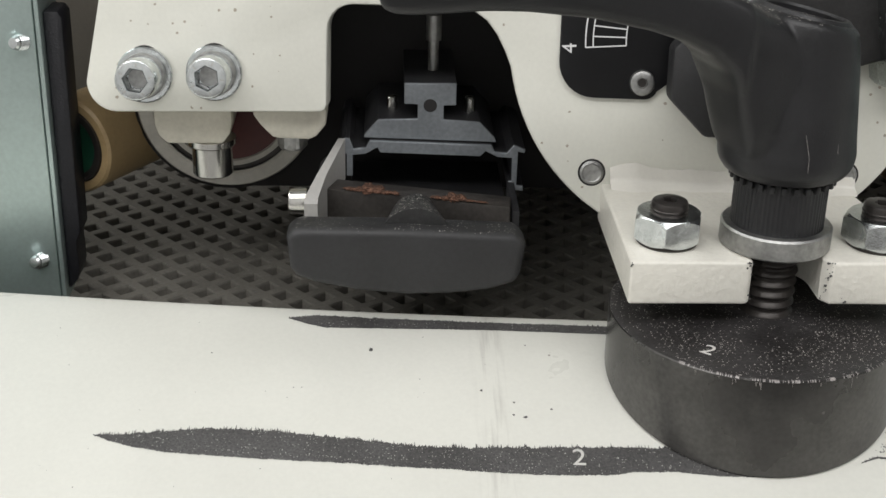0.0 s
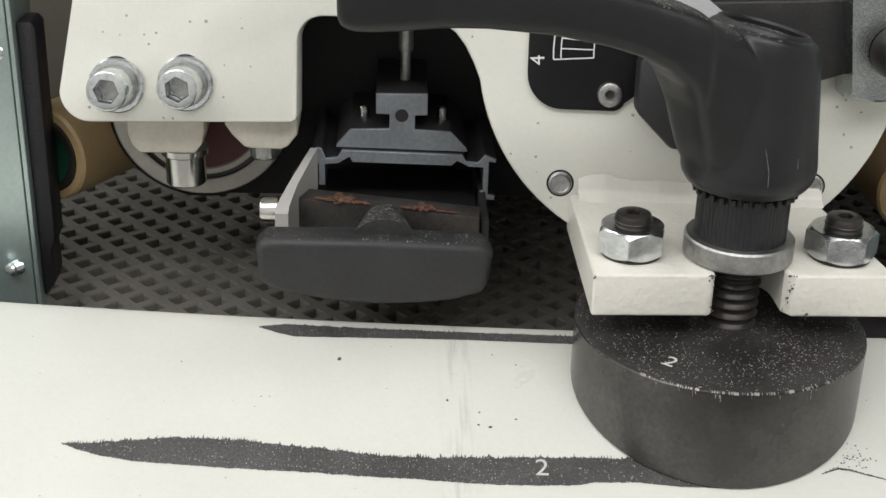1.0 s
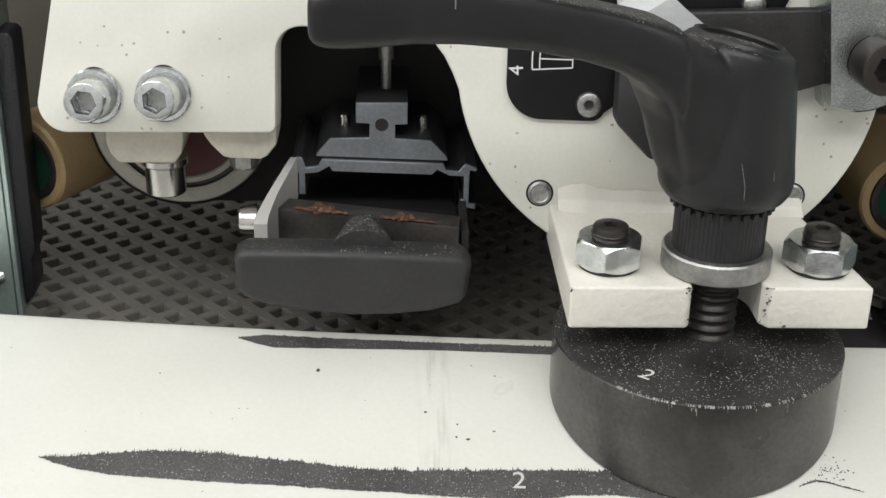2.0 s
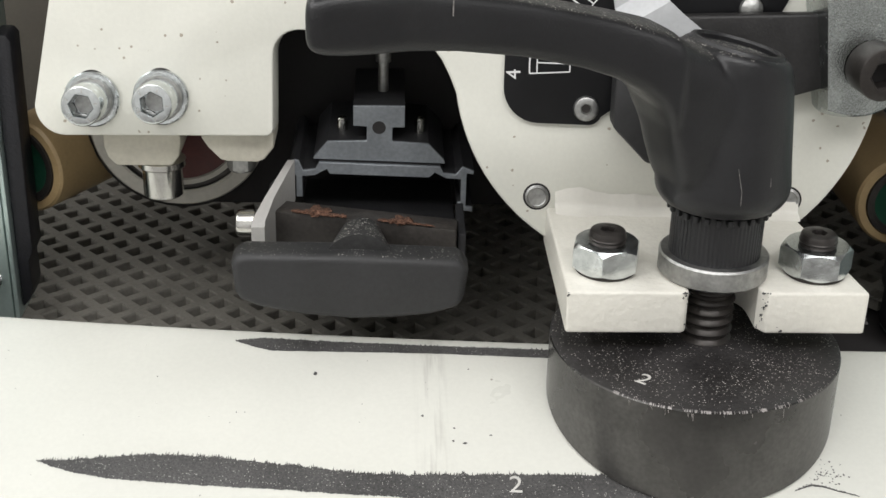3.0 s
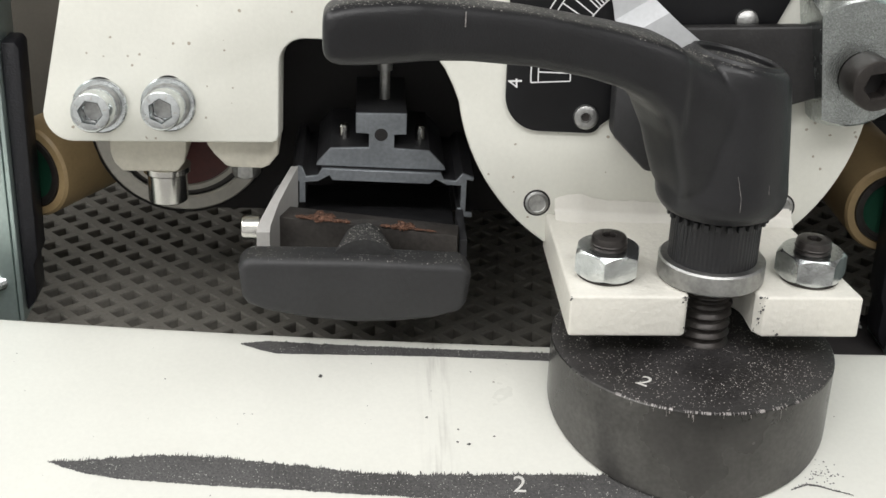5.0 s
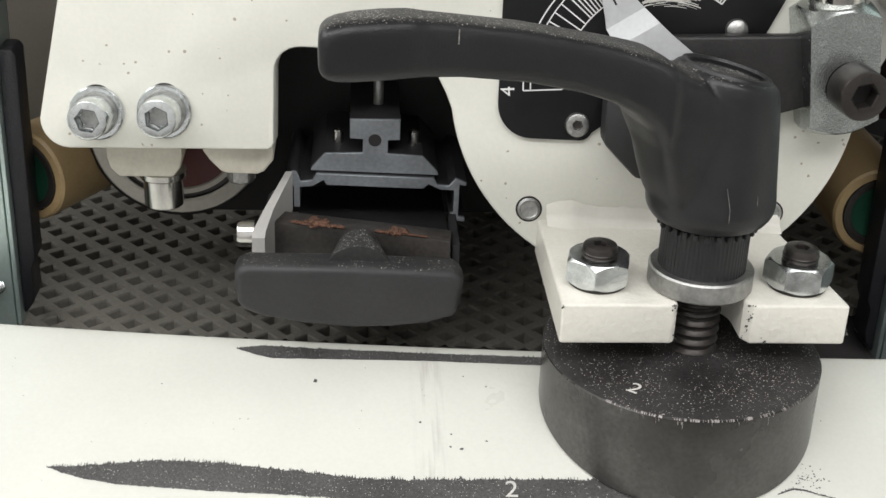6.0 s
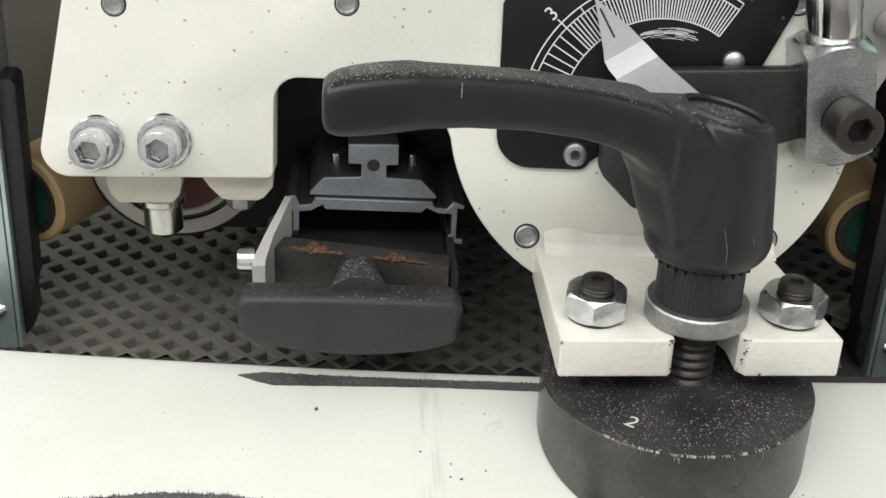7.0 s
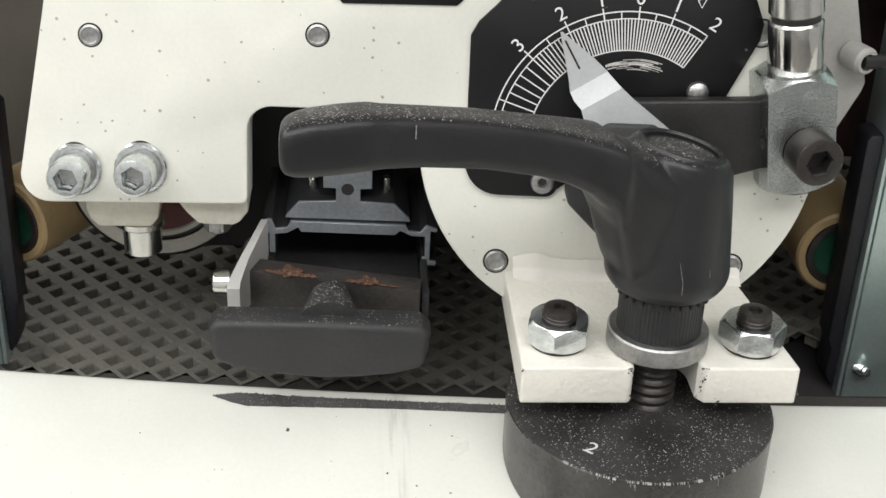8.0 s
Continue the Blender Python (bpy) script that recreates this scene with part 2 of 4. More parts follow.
def prism(outline, y0, y1, bevel=0.0, segments=2):
    """An outline in x, z, drawn out from y0 to y1."""
    bm = bmesh.new()
    vs = [bm.verts.new((x, y0, z)) for x, z in outline]
    f = bm.faces.new(vs)
    r = bmesh.ops.extrude_face_region(bm, geom=[f])
    bmesh.ops.translate(bm, vec=(0, y1 - y0, 0), verts=[v for v in r["geom"] if isinstance(v, bmesh.types.BMVert)])
    bmesh.ops.recalc_face_normals(bm, faces=bm.faces)
    bevel_sharp(bm, bevel, segments, 40)
    return bm


def slab(outline, z0, z1, bevel=0.0, segments=2):
    """An outline in x, y, drawn up from z0 to z1."""
    bm = bmesh.new()
    vs = [bm.verts.new((x, y, z0)) for x, y in outline]
    f = bm.faces.new(vs)
    r = bmesh.ops.extrude_face_region(bm, geom=[f])
    bmesh.ops.translate(bm, vec=(0, 0, z1 - z0), verts=[v for v in r["geom"] if isinstance(v, bmesh.types.BMVert)])
    bmesh.ops.recalc_face_normals(bm, faces=bm.faces)
    bevel_sharp(bm, bevel, segments, 40)
    return bm


def box(sx, sy, sz, bevel=0.0, segments=2):
    h = (sx / 2, sy / 2)
    return slab([(-h[0], -h[1]), (h[0], -h[1]), (h[0], h[1]), (-h[0], h[1])], -sz / 2, sz / 2, bevel, segments)


def lathe(profile, seg=48, bm=None):
    """A profile of (radius, z) turned round z; ends with radius 0 are closed."""
    bm = bm or bmesh.new()
    rings = []
    for r, z in profile:
        if r < 1e-6:
            rings.append([bm.verts.new((0, 0, z))])
        else:
            rings.append([bm.verts.new((r * math.cos(2 * math.pi * k / seg), r * math.sin(2 * math.pi * k / seg), z)) for k in range(seg)])
    for a, c in zip(rings, rings[1:]):
        for k in range(seg):
            j = (k + 1) % seg
            if len(a) == 1 and len(c) == 1:
                continue
            if len(a) == 1:
                bm.faces.new((a[0], c[k], c[j]))
            elif len(c) == 1:
                bm.faces.new((a[k], a[j], c[0]))
            else:
                bm.faces.new((a[k], a[j], c[j], c[k]))
    return bm


def arc(cx, cz, r, a0, a1, n):
    return [(cx + r * math.cos(radians(a0 + (a1 - a0) * k / n)), cz + r * math.sin(radians(a0 + (a1 - a0) * k / n))) for k in range(n + 1)]


def ngon(r, n, turn=0.0):
    return [(r * math.cos(2 * math.pi * k / n + radians(turn)), r * math.sin(2 * math.pi * k / n + radians(turn))) for k in range(n)]


def socket_head(r, h, key, depth):
    """A socket-head screw's head, its foot at z = 0, with a six-sided socket in its top."""
    bm = bmesh.new()
    seg = 48
    lathe([(0, 0), (r, 0), (r, h - 0.7), (r - 0.25, h - 0.2), (r - 0.7, h)], seg, bm)
    bm.verts.ensure_lookup_table()
    outer = list(bm.verts)[-seg:]
    rim = []
    for k in range(seg):
        a = 2 * math.pi * k / seg
        t = (a % (math.pi / 3)) - math.pi / 6
        rr = key / 2 / math.cos(t)
        rim.append((rr * math.cos(a), rr * math.sin(a)))
    mid = [bm.verts.new((x * 1.12, y * 1.12, h)) for x, y in rim]
    low = [bm.verts.new((x, y, h - 0.5)) for x, y in rim]
    deep = [bm.verts.new((x, y, h - depth)) for x, y in rim]
    for a, c in ((outer, mid), (mid, low), (low, deep)):
        for k in range(seg):
            j = (k + 1) % seg
            bm.faces.new((a[k], a[j], c[j], c[k]))
    bm.faces.new(deep)
    return bm


def hex_nut(flats, h, bore):
    """A nut with its corners turned off above and below."""
    bm = bmesh.new()
    rc = flats / math.sqrt(3)
    seg = 72
    rows = []
    for z, sign, shrink in ((0, 0, 0.97), (0, 1, 0), (h, -1, 0), (h, 0, 0.985)):
        ring = []
        for k in range(seg):
            a = 2 * math.pi * k / seg
            t = (a % (math.pi / 3)) - math.pi / 6
            rh = flats / 2 / math.cos(t)
            over = (rh - flats / 2) / (rc - flats / 2)
            r = flats / 2 * shrink if shrink else rh
            ring.append(bm.verts.new((r * math.cos(a), r * math.sin(a), z + sign * (0.12 + 0.95 * over))))
        rows.append(ring)
    rows.insert(0, [bm.verts.new((bore * math.cos(2 * math.pi * k / seg), bore * math.sin(2 * math.pi * k / seg), 0)) for k in range(seg)])
    rows.append([bm.verts.new((bore * math.cos(2 * math.pi * k / seg), bore * math.sin(2 * math.pi * k / seg), h)) for k in range(seg)])
    for a, c in zip(rows, rows[1:] + rows[:1]):
        for k in range(seg):
            j = (k + 1) % seg
            bm.faces.new((a[k], a[j], c[j], c[k]))
    return bm


def thread(r, z0, z1, pitch, root, seg=40):
    """A screw's shank with rounded thread crests."""
    prof = [(0, z0), (root, z0)]
    z = z0
    while z + pitch < z1:
        prof += [(root, z + pitch * 0.12), (r - 0.12, z + pitch * 0.38), (r, z + pitch * 0.5), (r - 0.12, z + pitch * 0.62), (root, z + pitch * 0.9)]
        z += pitch
    prof += [(root, z1), (0, z1)]
    return lathe(prof, seg)


def writing(name, text, size, mat, parent, m, depth=0.02):
    """A short text as a thin mesh."""
    cu = bpy.data.curves.new(name, "FONT")
    cu.body, cu.size, cu.align_x, cu.align_y, cu.extrude = text, size * MM, "CENTER", "CENTER", depth * MM
    tmp = bpy.data.objects.new(name, cu)
    me = bpy.data.meshes.new_from_object(tmp)
    bpy.data.objects.remove(tmp)
    me.materials.clear()
    me.materials.append(mat)
    ob = new(name, me)
    ob.parent = parent
    ob.matrix_local = m
    return ob


def stroke(points, width, bm, y, flat="xz"):
    """A thin flat band along points."""
    left, right = [], []
    for k, p in enumerate(points):
        a, c = points[max(k - 1, 0)], points[min(k + 1, len(points) - 1)]
        dx, dz = c[0] - a[0], c[1] - a[1]
        q = math.hypot(dx, dz) or 1
        ox, oz = -dz / q * width / 2, dx / q * width / 2
        left.append(bm.verts.new((p[0] + ox, y, p[1] + oz)))
        right.append(bm.verts.new((p[0] - ox, y, p[1] - oz)))
    for k in range(len(points) - 1):
        bm.faces.new((left[k], left[k + 1], right[k + 1], right[k]))
    return bm


def turned_bar(flats, sides, z0, z1, drop):
    """A bar with that many flats, its corners turned off at both ends."""
    bm = bmesh.new()
    seg = 24 * sides
    rc = flats / 2 / math.cos(math.pi / sides)
    rows = []
    for z, sign, shrink in ((z0, 0, 1), (z0, 1, 0), (z1, -1, 0), (z1, 0, 1)):
        ring = []
        for k in range(seg):
            a = 2 * math.pi * k / seg
            t = (a % (2 * math.pi / sides)) - math.pi / sides
            rh = flats / 2 / math.cos(t)
            over = max(0.0, (rh - flats / 2 * 0.98) / (rc - flats / 2 * 0.98))
            r = flats / 2 * 0.96 if shrink else rh
            ring.append(bm.verts.new((r * math.cos(a), r * math.sin(a), z + sign * (drop * over + 0.3))))
        rows.append(ring)
    for a, c in zip(rows, rows[1:]):
        for k in range(seg):
            j = (k + 1) % seg
            bm.faces.new((a[k], a[j], c[j], c[k]))
    bm.faces.new(rows[0])
    bm.faces.new(rows[-1])
    return bm


# ---- the room round the machine ----
def room():
    for name, sx, sy, sz, x, y, z, mat in (
            ("floor", 4.4, 4.4, 0.1, 0, 0, -1.0, CONCRETE), ("ceiling", 4.4, 4.4, 0.1, 0, 0, 1.86, ROOM),
            ("wall_north", 4.4, 0.1, 2.9, 0, 2.25, 0.43, ROOM), ("wall_south", 4.4, 0.1, 2.9, 0, -2.25, 0.43, ROOM),
            ("wall_east", 0.1, 4.6, 2.9, 2.25, 0, 0.43, ROOM), ("wall_west", 0.1, 4.6, 2.9, -2.25, 0, 0.43, ROOM)):
        ob = part(name, box(sx * 1000, sy * 1000, sz * 1000), mat, m=pose(x, y, z))
        tagged(ob, "plain painted workshop " + name.split("_")[0], name.split("_")[0], kind="structure")


room()


# ---- the white table with its rounded top ----
def skew(x):
    return -0.085 * x + 0.00025 * x * x if -160 < x < 200 else (13.6 + 6.4 + 0.165 * (-160 - x) if x < 0 else -17 + 10 + 0.015 * (x - 200))


def table_z(x, y):
    q = 325.5 - (y - skew(x))
    if q < 2.5:
        q2 = 2.5 - q
        return 44 - 0.16 * 2.5 - 0.0012 * 6.25 - (2.9 - math.sqrt(max(0.0, 2.9 ** 2 - q2 * q2)))
    return 44 - 0.16 * q - 0.0012 * q * q


def machine_table():
    bm = bmesh.new()
    xs = [-320 + 10 * k for k in range(75)]
    qs = [0, 0.15, 0.4, 0.8, 1.3, 1.9, 2.5] + [2.5 + 4 * k for k in range(1, 38)]
    rows = []
    for x in xs:
        row = [bm.verts.new((x, 325.5 + skew(x), -60))]
        for q in qs:
            y = 325.5 - q + skew(x)
            row.append(bm.verts.new((x, y, table_z(x, y))))
        row.append(bm.verts.new((x, 325.5 - qs[-1] + skew(x), -60)))
        rows.append(row)
    for a, c in zip(rows, rows[1:]):
        for k in range(len(a) - 1):
            bm.faces.new((a[k], a[k + 1], c[k + 1], c[k]))
        bm.faces.new((a[-1], a[0], c[0], c[-1]))
    bm.faces.new(rows[0])
    bm.faces.new(rows[-1])
    ob = part("machine_table", bm, TABLE)
    return tagged(ob, "white enamelled rounded machine table with dark rub marks", "machine table", kind="structure")


table = machine_table()
stand = part("machine_stand", slab([(-250, 215), (250, 190), (250, 585), (-250, 585)], -949, -60.5, 4.0), BEIGE)
tagged(stand, "plain grey-beige sheet stand under the machine table", "machine stand", kind="structure")


def along(points, x):
    for (x0, y0), (x1, y1) in zip(points, points[1:]):
        if x0 <= x <= x1:
            f = (x - x0) / (x1 - x0)
            return y0 + (y1 - y0) * f
    return points[-1][1]


def rub_mark(low, high, label, rag):
    """A dark patch rubbed through the paint, with a ragged rim, lying on the table."""
    bm = bmesh.new()
    rnd = random.Random(len(label))
    x0, x1 = low[0][0], low[-1][0]
    n = int((x1 - x0) / 0.13)
    prev = None
    for k in range(n + 1):
        x = x0 + (x1 - x0) * k / n
        lo, hi = along(low, x), along(high, x)
        wob = 0.5 * noise.noise((x * 0.35, 3.0, 0))
        lo += rag * (0.25 * rnd.uniform(-1, 1) + wob * 0.6)
        hi += rag * (0.35 * rnd.uniform(-1, 1) + wob + (rnd.random() ** 5) * 1.5)
        hi = max(hi, lo + 0.08)
        col = []
        for j in range(7):
            y = lo + (hi - lo) * j / 6
            col.append(bm.verts.new((x, y, table_z(x, y) + 0.09)))
        if prev:
            for j in range(6):
                bm.faces.new((prev[j], prev[j + 1], col[j + 1], col[j]))
        prev = col
    return part("rub_mark", bm, WEAR, table, label)


rub_mark([(-67.2, 283.9), (-63.8, 282.1), (-58.6, 280.3), (-51, 278.4), (-39.8, 277), (-27.5, 275.6), (-12.9, 274.3), (-0.7, 272.9), (11.5, 271.8), (23.5, 270.4), (35.6, 269.6), (46.6, 269.5), (50.3, 270.2), (60, 270), (68.4, 268.8), (80, 268.2)],
         [(-67.2, 284.1), (-62.8, 283.7), (-50.5, 284.3), (-45.6, 284.8), (-35.6, 284.4), (-25.6, 283.3), (-18.1, 282), (-8.1, 280.6), (-0.7, 279.1), (9.2, 277.9), (19.1, 277.6), (46.3, 277.1), (56.8, 276.7), (80, 275)],
         "long dark speckled rub mark in white paint", 0.75)
rub_mark([(-26.6, 321.8), (-21.6, 319.5), (-17.4, 318), (-3.5, 317.4), (21.3, 316.4), (64, 313.4)],
         [(-26.6, 322), (-23.3, 322.6), (-20.5, 323), (-3.7, 321.3), (21.4, 319.3), (64, 316.6)],
         "narrow black rub mark beside the table's back edge", 0.4)
rub_mark([(100.5, 271.8), (104.6, 273.2), (107.6, 272.5), (114.4, 270.1)], [(100.5, 272.1), (104.6, 273.7), (107.6, 272.9), (114.4, 270.3)], "thin dark scrape in white paint", 0.35)


def chip(x, y, r, tall=1.0):
    bm = bmesh.new()
    rnd = random.Random(int(x * 10))
    ring = []
    for k in range(9):
        a = 2 * math.pi * k / 9
        q = r * rnd.uniform(0.6, 1.2)
        px, py = x + q * math.cos(a), y + q * math.sin(a) * tall
        ring.append(bm.verts.new((px, py, table_z(px, py) + 0.06)))
    bm.faces.new(ring)
    part("paint_chip", bm, WEAR, table, "small dark chip in white paint")


for cx, cy, cr, ct in ((19.0, 295.0, 0.35, 1), (-6.4, 309.6, 0.5, 1.3), (28.5, 286.4, 0.55, 0.8), (25.9, 287.1, 0.35, 0.9), (26.2, 291.0, 0.3, 1),
                       (34.5, 288.7, 0.35, 0.8), (-43.9, 309.3, 0.22, 1), (30.3, 310.5, 0.22, 1), (-24, 297, 0.18, 1), (5, 299, 0.15, 1)):
    chip(cx, cy, cr, ct)
spray = random.Random(21)
for k in range(46):
    cx, cy = 108.5 + spray.gauss(0, 2.4), 276.3 + spray.gauss(0, 1.7)
    chip(cx, cy, spray.uniform(0.08, 0.26), 1)
for k in range(30):
    cx = spray.uniform(-90, 45)
    chip(cx, spray.uniform(262, 322) + skew(cx), spray.uniform(0.06, 0.16), 1)
writing("numeral", "2", 6.6, SCRIBE, table, at(39.2, 274.2, table_z(39.2, 274.2) + 0.14, 16, 0, -4))


# ---- rubber mat of diamond cells behind the table ----
def mat_floor():
    bm = bmesh.new()
    o, d1, d2, z = Vector((-95.7, 439.0)), Vector((4.95, -5.65)), Vector((6.15, 4.9)), 28.0
    for i in range(-44, 45):
        for j in range(-44, 45):
            c = o + d1 * i + d2 * j
            # Cells at the front right are left out; the dark bed replaces shaded mat.
            if not (-160 < c.x < 210 and 351 + skew(c.x) * 0.6 < c.y < 575) or (c.x > 112 and c.y < 378):
                continue
            def corner(a, b, zz):
                p = c + d1 * a + d2 * b
                return bm.verts.new((p.x, p.y, zz))
            sgn = ((-1, -1), (1, -1), (1, 1), (-1, 1))
            outer = [corner(a * 0.5, b * 0.5, z) for a, b in sgn]
            rim = [corner(a * 0.325, b * 0.325, z) for a, b in sgn]
            rim2 = [corner(a * 0.295, b * 0.295, z - 0.5) for a, b in sgn]
            deep = [corner(a * 0.28, b * 0.28, z - 4.2) for a, b in sgn]
            for a, b in ((outer, rim), (rim, rim2), (rim2, deep)):
                for k in range(4):
                    q = (k + 1) % 4
                    bm.faces.new((a[k], a[q], b[q], b[k]))
            bm.faces.new(deep)
    bmesh.ops.remove_doubles(bm, verts=bm.verts, dist=0.02)
    ob = part("rubber_mat", bm, RUBBER, sharp=20)
    tagged(ob, "grey rubber mat with diamond-shaped pits behind the table", "rubber mat", kind="structure")
    under = part("mat_bed", slab([(-260, 340), (260, 340), (260, 590), (-260, 590)], -60, 22), DARK)
    tagged(under, "dark machine bed under the rubber mat", "machine bed", kind="structure")
    lip = part("mat_edge", slab([(-160, 346), (210, 330), (210, 342), (-160, 362)], 18, 27.4, 0.8), RUBBER_DARK)
    tagged(lip, "plain front edge of the rubber mat in darker rubber", "rubber mat", kind="structure")


mat_floor()


# ---- housing sheets behind, and added dark blocks for shade inside ----
def housing():
    for name, pts, z0, z1, mat, label in (
            # Added wall; the cavity's shade is put into its black colour.
            ("cavity_shade_back", [(-40, 560), (260, 560), (260, 575), (-40, 575)], 22, 330, DARK, "added black wall for the shade inside the machine"),
            ("housing_left", [(-260, 478), (-43, 478), (-43, 490), (-260, 490)], 22, 330, BEIGE, "grey-beige sheet housing"),
            ("housing_right", [(66, 400), (260, 400), (260, 412), (66, 412)], 79, 330, MAROON_WALL, "dark maroon housing sheet"),
            # Added black block, standing in for the shade behind the slide.
            ("cavity_shade_block", [(-42, 392), (64, 392), (64, 556), (-42, 556)], 50, 149.5, DARK, "added black block for the shade behind the slide"),
            # Unseen block, added only to keep light out of the cavity.
            ("cavity_light_blocker", [(-70, 372), (260, 372), (260, 580), (-70, 580)], 150, 330, DARK, "unseen black block that keeps light out of the cavity")):
        ob = part(name, slab(pts, z0, z1, 0.6), mat)
        tagged(ob, label, "housing", kind="structure")


housing()

# ---- the machine's head: a leaning white plate with all that is bolted to it ----
AX = Vector((1, -0.0611, 0)).normalized()
AN = Vector((0.0611, 1, -0.1543)).normalized()
AZ = AX.cross(AN)
HEAD = Matrix(((AX.x, AN.x, AZ.x, 0.05), (AX.y, AN.y, AZ.y, 0.33754), (AX.z, AN.z, AZ.z, 0.08), (0, 0, 0, 1)))
HOME = HEAD.inverted()
head = thing("edge_banding_machine", "white enamelled head plate of an edge banding machine with dial", "machine", HEAD)


def face_plate():
    out = arc(-119.6, 14.8, 7.3, 180, 270, 8) + [(-69.4, 8.9), (-68.2, 9.5), (-67.9, 10.8), (-67.8, 29)]
    out += arc(-61.6, 29, 6.2, 180, 90, 7)[1:] + [(-37, 35.2), (-32.6, 34.4), (-29.4, 32.2), (-26.9, 29.0), (-24.8, 25.0)]
    out += arc(27.7, 28.9, 51.5, 188.7, 395, 60)
    out += [(66, 130), (-105, 130)]
    return part("face_plate", prism(out, 0, 10, 0.8, 2), WHITE, head)


face_plate()


def cap_screw(u, w, turn):
    # Flat dark disc draws the shade in the adjusting slot; no hole is cut.
    part("slot_shade", prism([(u + 4.3 * math.cos(a), w + 2.9 + 4.2 * math.sin(a)) for a in [2 * math.pi * k / 24 for k in range(24)]], -0.06, 0.5), DARK, head)
    s = part("cap_screw", socket_head(4.95, 7.4, 4.9, 4.4), ZINC, head, "bright zinc socket-head screw", at(u, -3.6, w, 90, turn, 0))
    # Duller disc in the socket puts its shade into the colour.
    part("socket_shade", lathe([(0, 3.6), (2.4, 3.6)], 24), ZINC_DULL, s, "dull disc that shades the socket")
    part("spring_washer", lathe([(3, 0), (5.3, 0), (5.5, 0.3), (5.5, 1.5), (5.3, 1.8), (3, 1.8)], 40), ZINC_DULL, s, m=at(0, 0, -1.9))
    part("washer", lathe([(3, 0), (6.6, 0), (6.8, 0.25), (6.8, 1.4), (6.5, 1.7), (3, 1.7)], 48), ZINC, s, m=at(0, 0, -3.62))
    for k in range(5):
        a = radians(72 * k + 20)
        part("grade_mark", box(0.3, 0.9, 0.12), CHROME, s, m=at(3.7 * math.cos(a), 3.7 * math.sin(a), 7.42, 0, 0, math.degrees(a) + 90))


cap_screw(-112.2, 17.0, 8)
cap_screw(-95.2, 18.0, 25)


def dome_pin(u, w, r, mat=ZINC_DULL):
    p = part("pin", lathe([(r, 0.0), (r, 0.25), (r * 0.8, 0.55), (r * 0.72, 0.35), (r * 0.6, 0.3), (0, 0.5)], 32), mat, head, "flush round steel pin", at(u, -0.02, w, 90, 0, 0))
    part("pin_rim", lathe([(r * 1.0, 0), (r * 1.1, 0.08), (r * 1.16, 0)], 32), DARK, p)


dome_pin(-106.9, 51.9, 2.7)
dome_pin(-50.0, 54.2, 2.7)
dome_pin(-2.4, -4.1, 2.95)
dome_pin(59.6, -2.9, 2.95)
dome_pin(61.0, 59.0, 3.2)
part("black_label", prism([(-45, 80), (-45.2, 63.9), (-43.8, 62.4), (-15.4, 62.9), (-13.8, 64.4), (-13.8, 80)], -0.5, 0.2, 0.15), DIAL, head, "black printed label plate")

# casting lugs, pin and small bolt that hang under the plate
part("pin_boss", prism([(-61.5, 92), (-61.5, 82), (-60.6, 79.2), (-58.6, 76.9), (-44.6, 76.9), (-42.6, 79.6), (-42, 83), (-42, 92)], 352.5, 368, 0.7), CREAM, head, "cream cast boss", HOME)
part("casting_lug", prism([(-36.4, 92), (-36.2, 86), (-34.5, 83.4), (-31.6, 80.3), (-30, 79.9), (-22.4, 79.7), (-20.6, 80.5), (-18.2, 83.6), (-17.8, 92)], 348.5, 364, 0.8), CREAM, head, "cream cast lug", HOME)
pin = part("locating_pin", lathe([(0, 67.0), (4.7, 67.0), (5.2, 67.5), (5.2, 75.2), (0, 75.2)], 48), CHROME, head, "bright turned steel pin", HOME @ at(-48, 358, 0))
part("pin_washer", lathe([(0, 75.2), (6.0, 75.2), (6.2, 75.5), (6.2, 77.0), (0, 77.0)], 48), CHROME, pin)
part("hex_bolt", turned_bar(6.6, 6, 75.6, 80.2, 0.5), ZINC_DULL, head, "small dull zinc hexagon bolt", HOME @ at(-27, 354.5, 0))


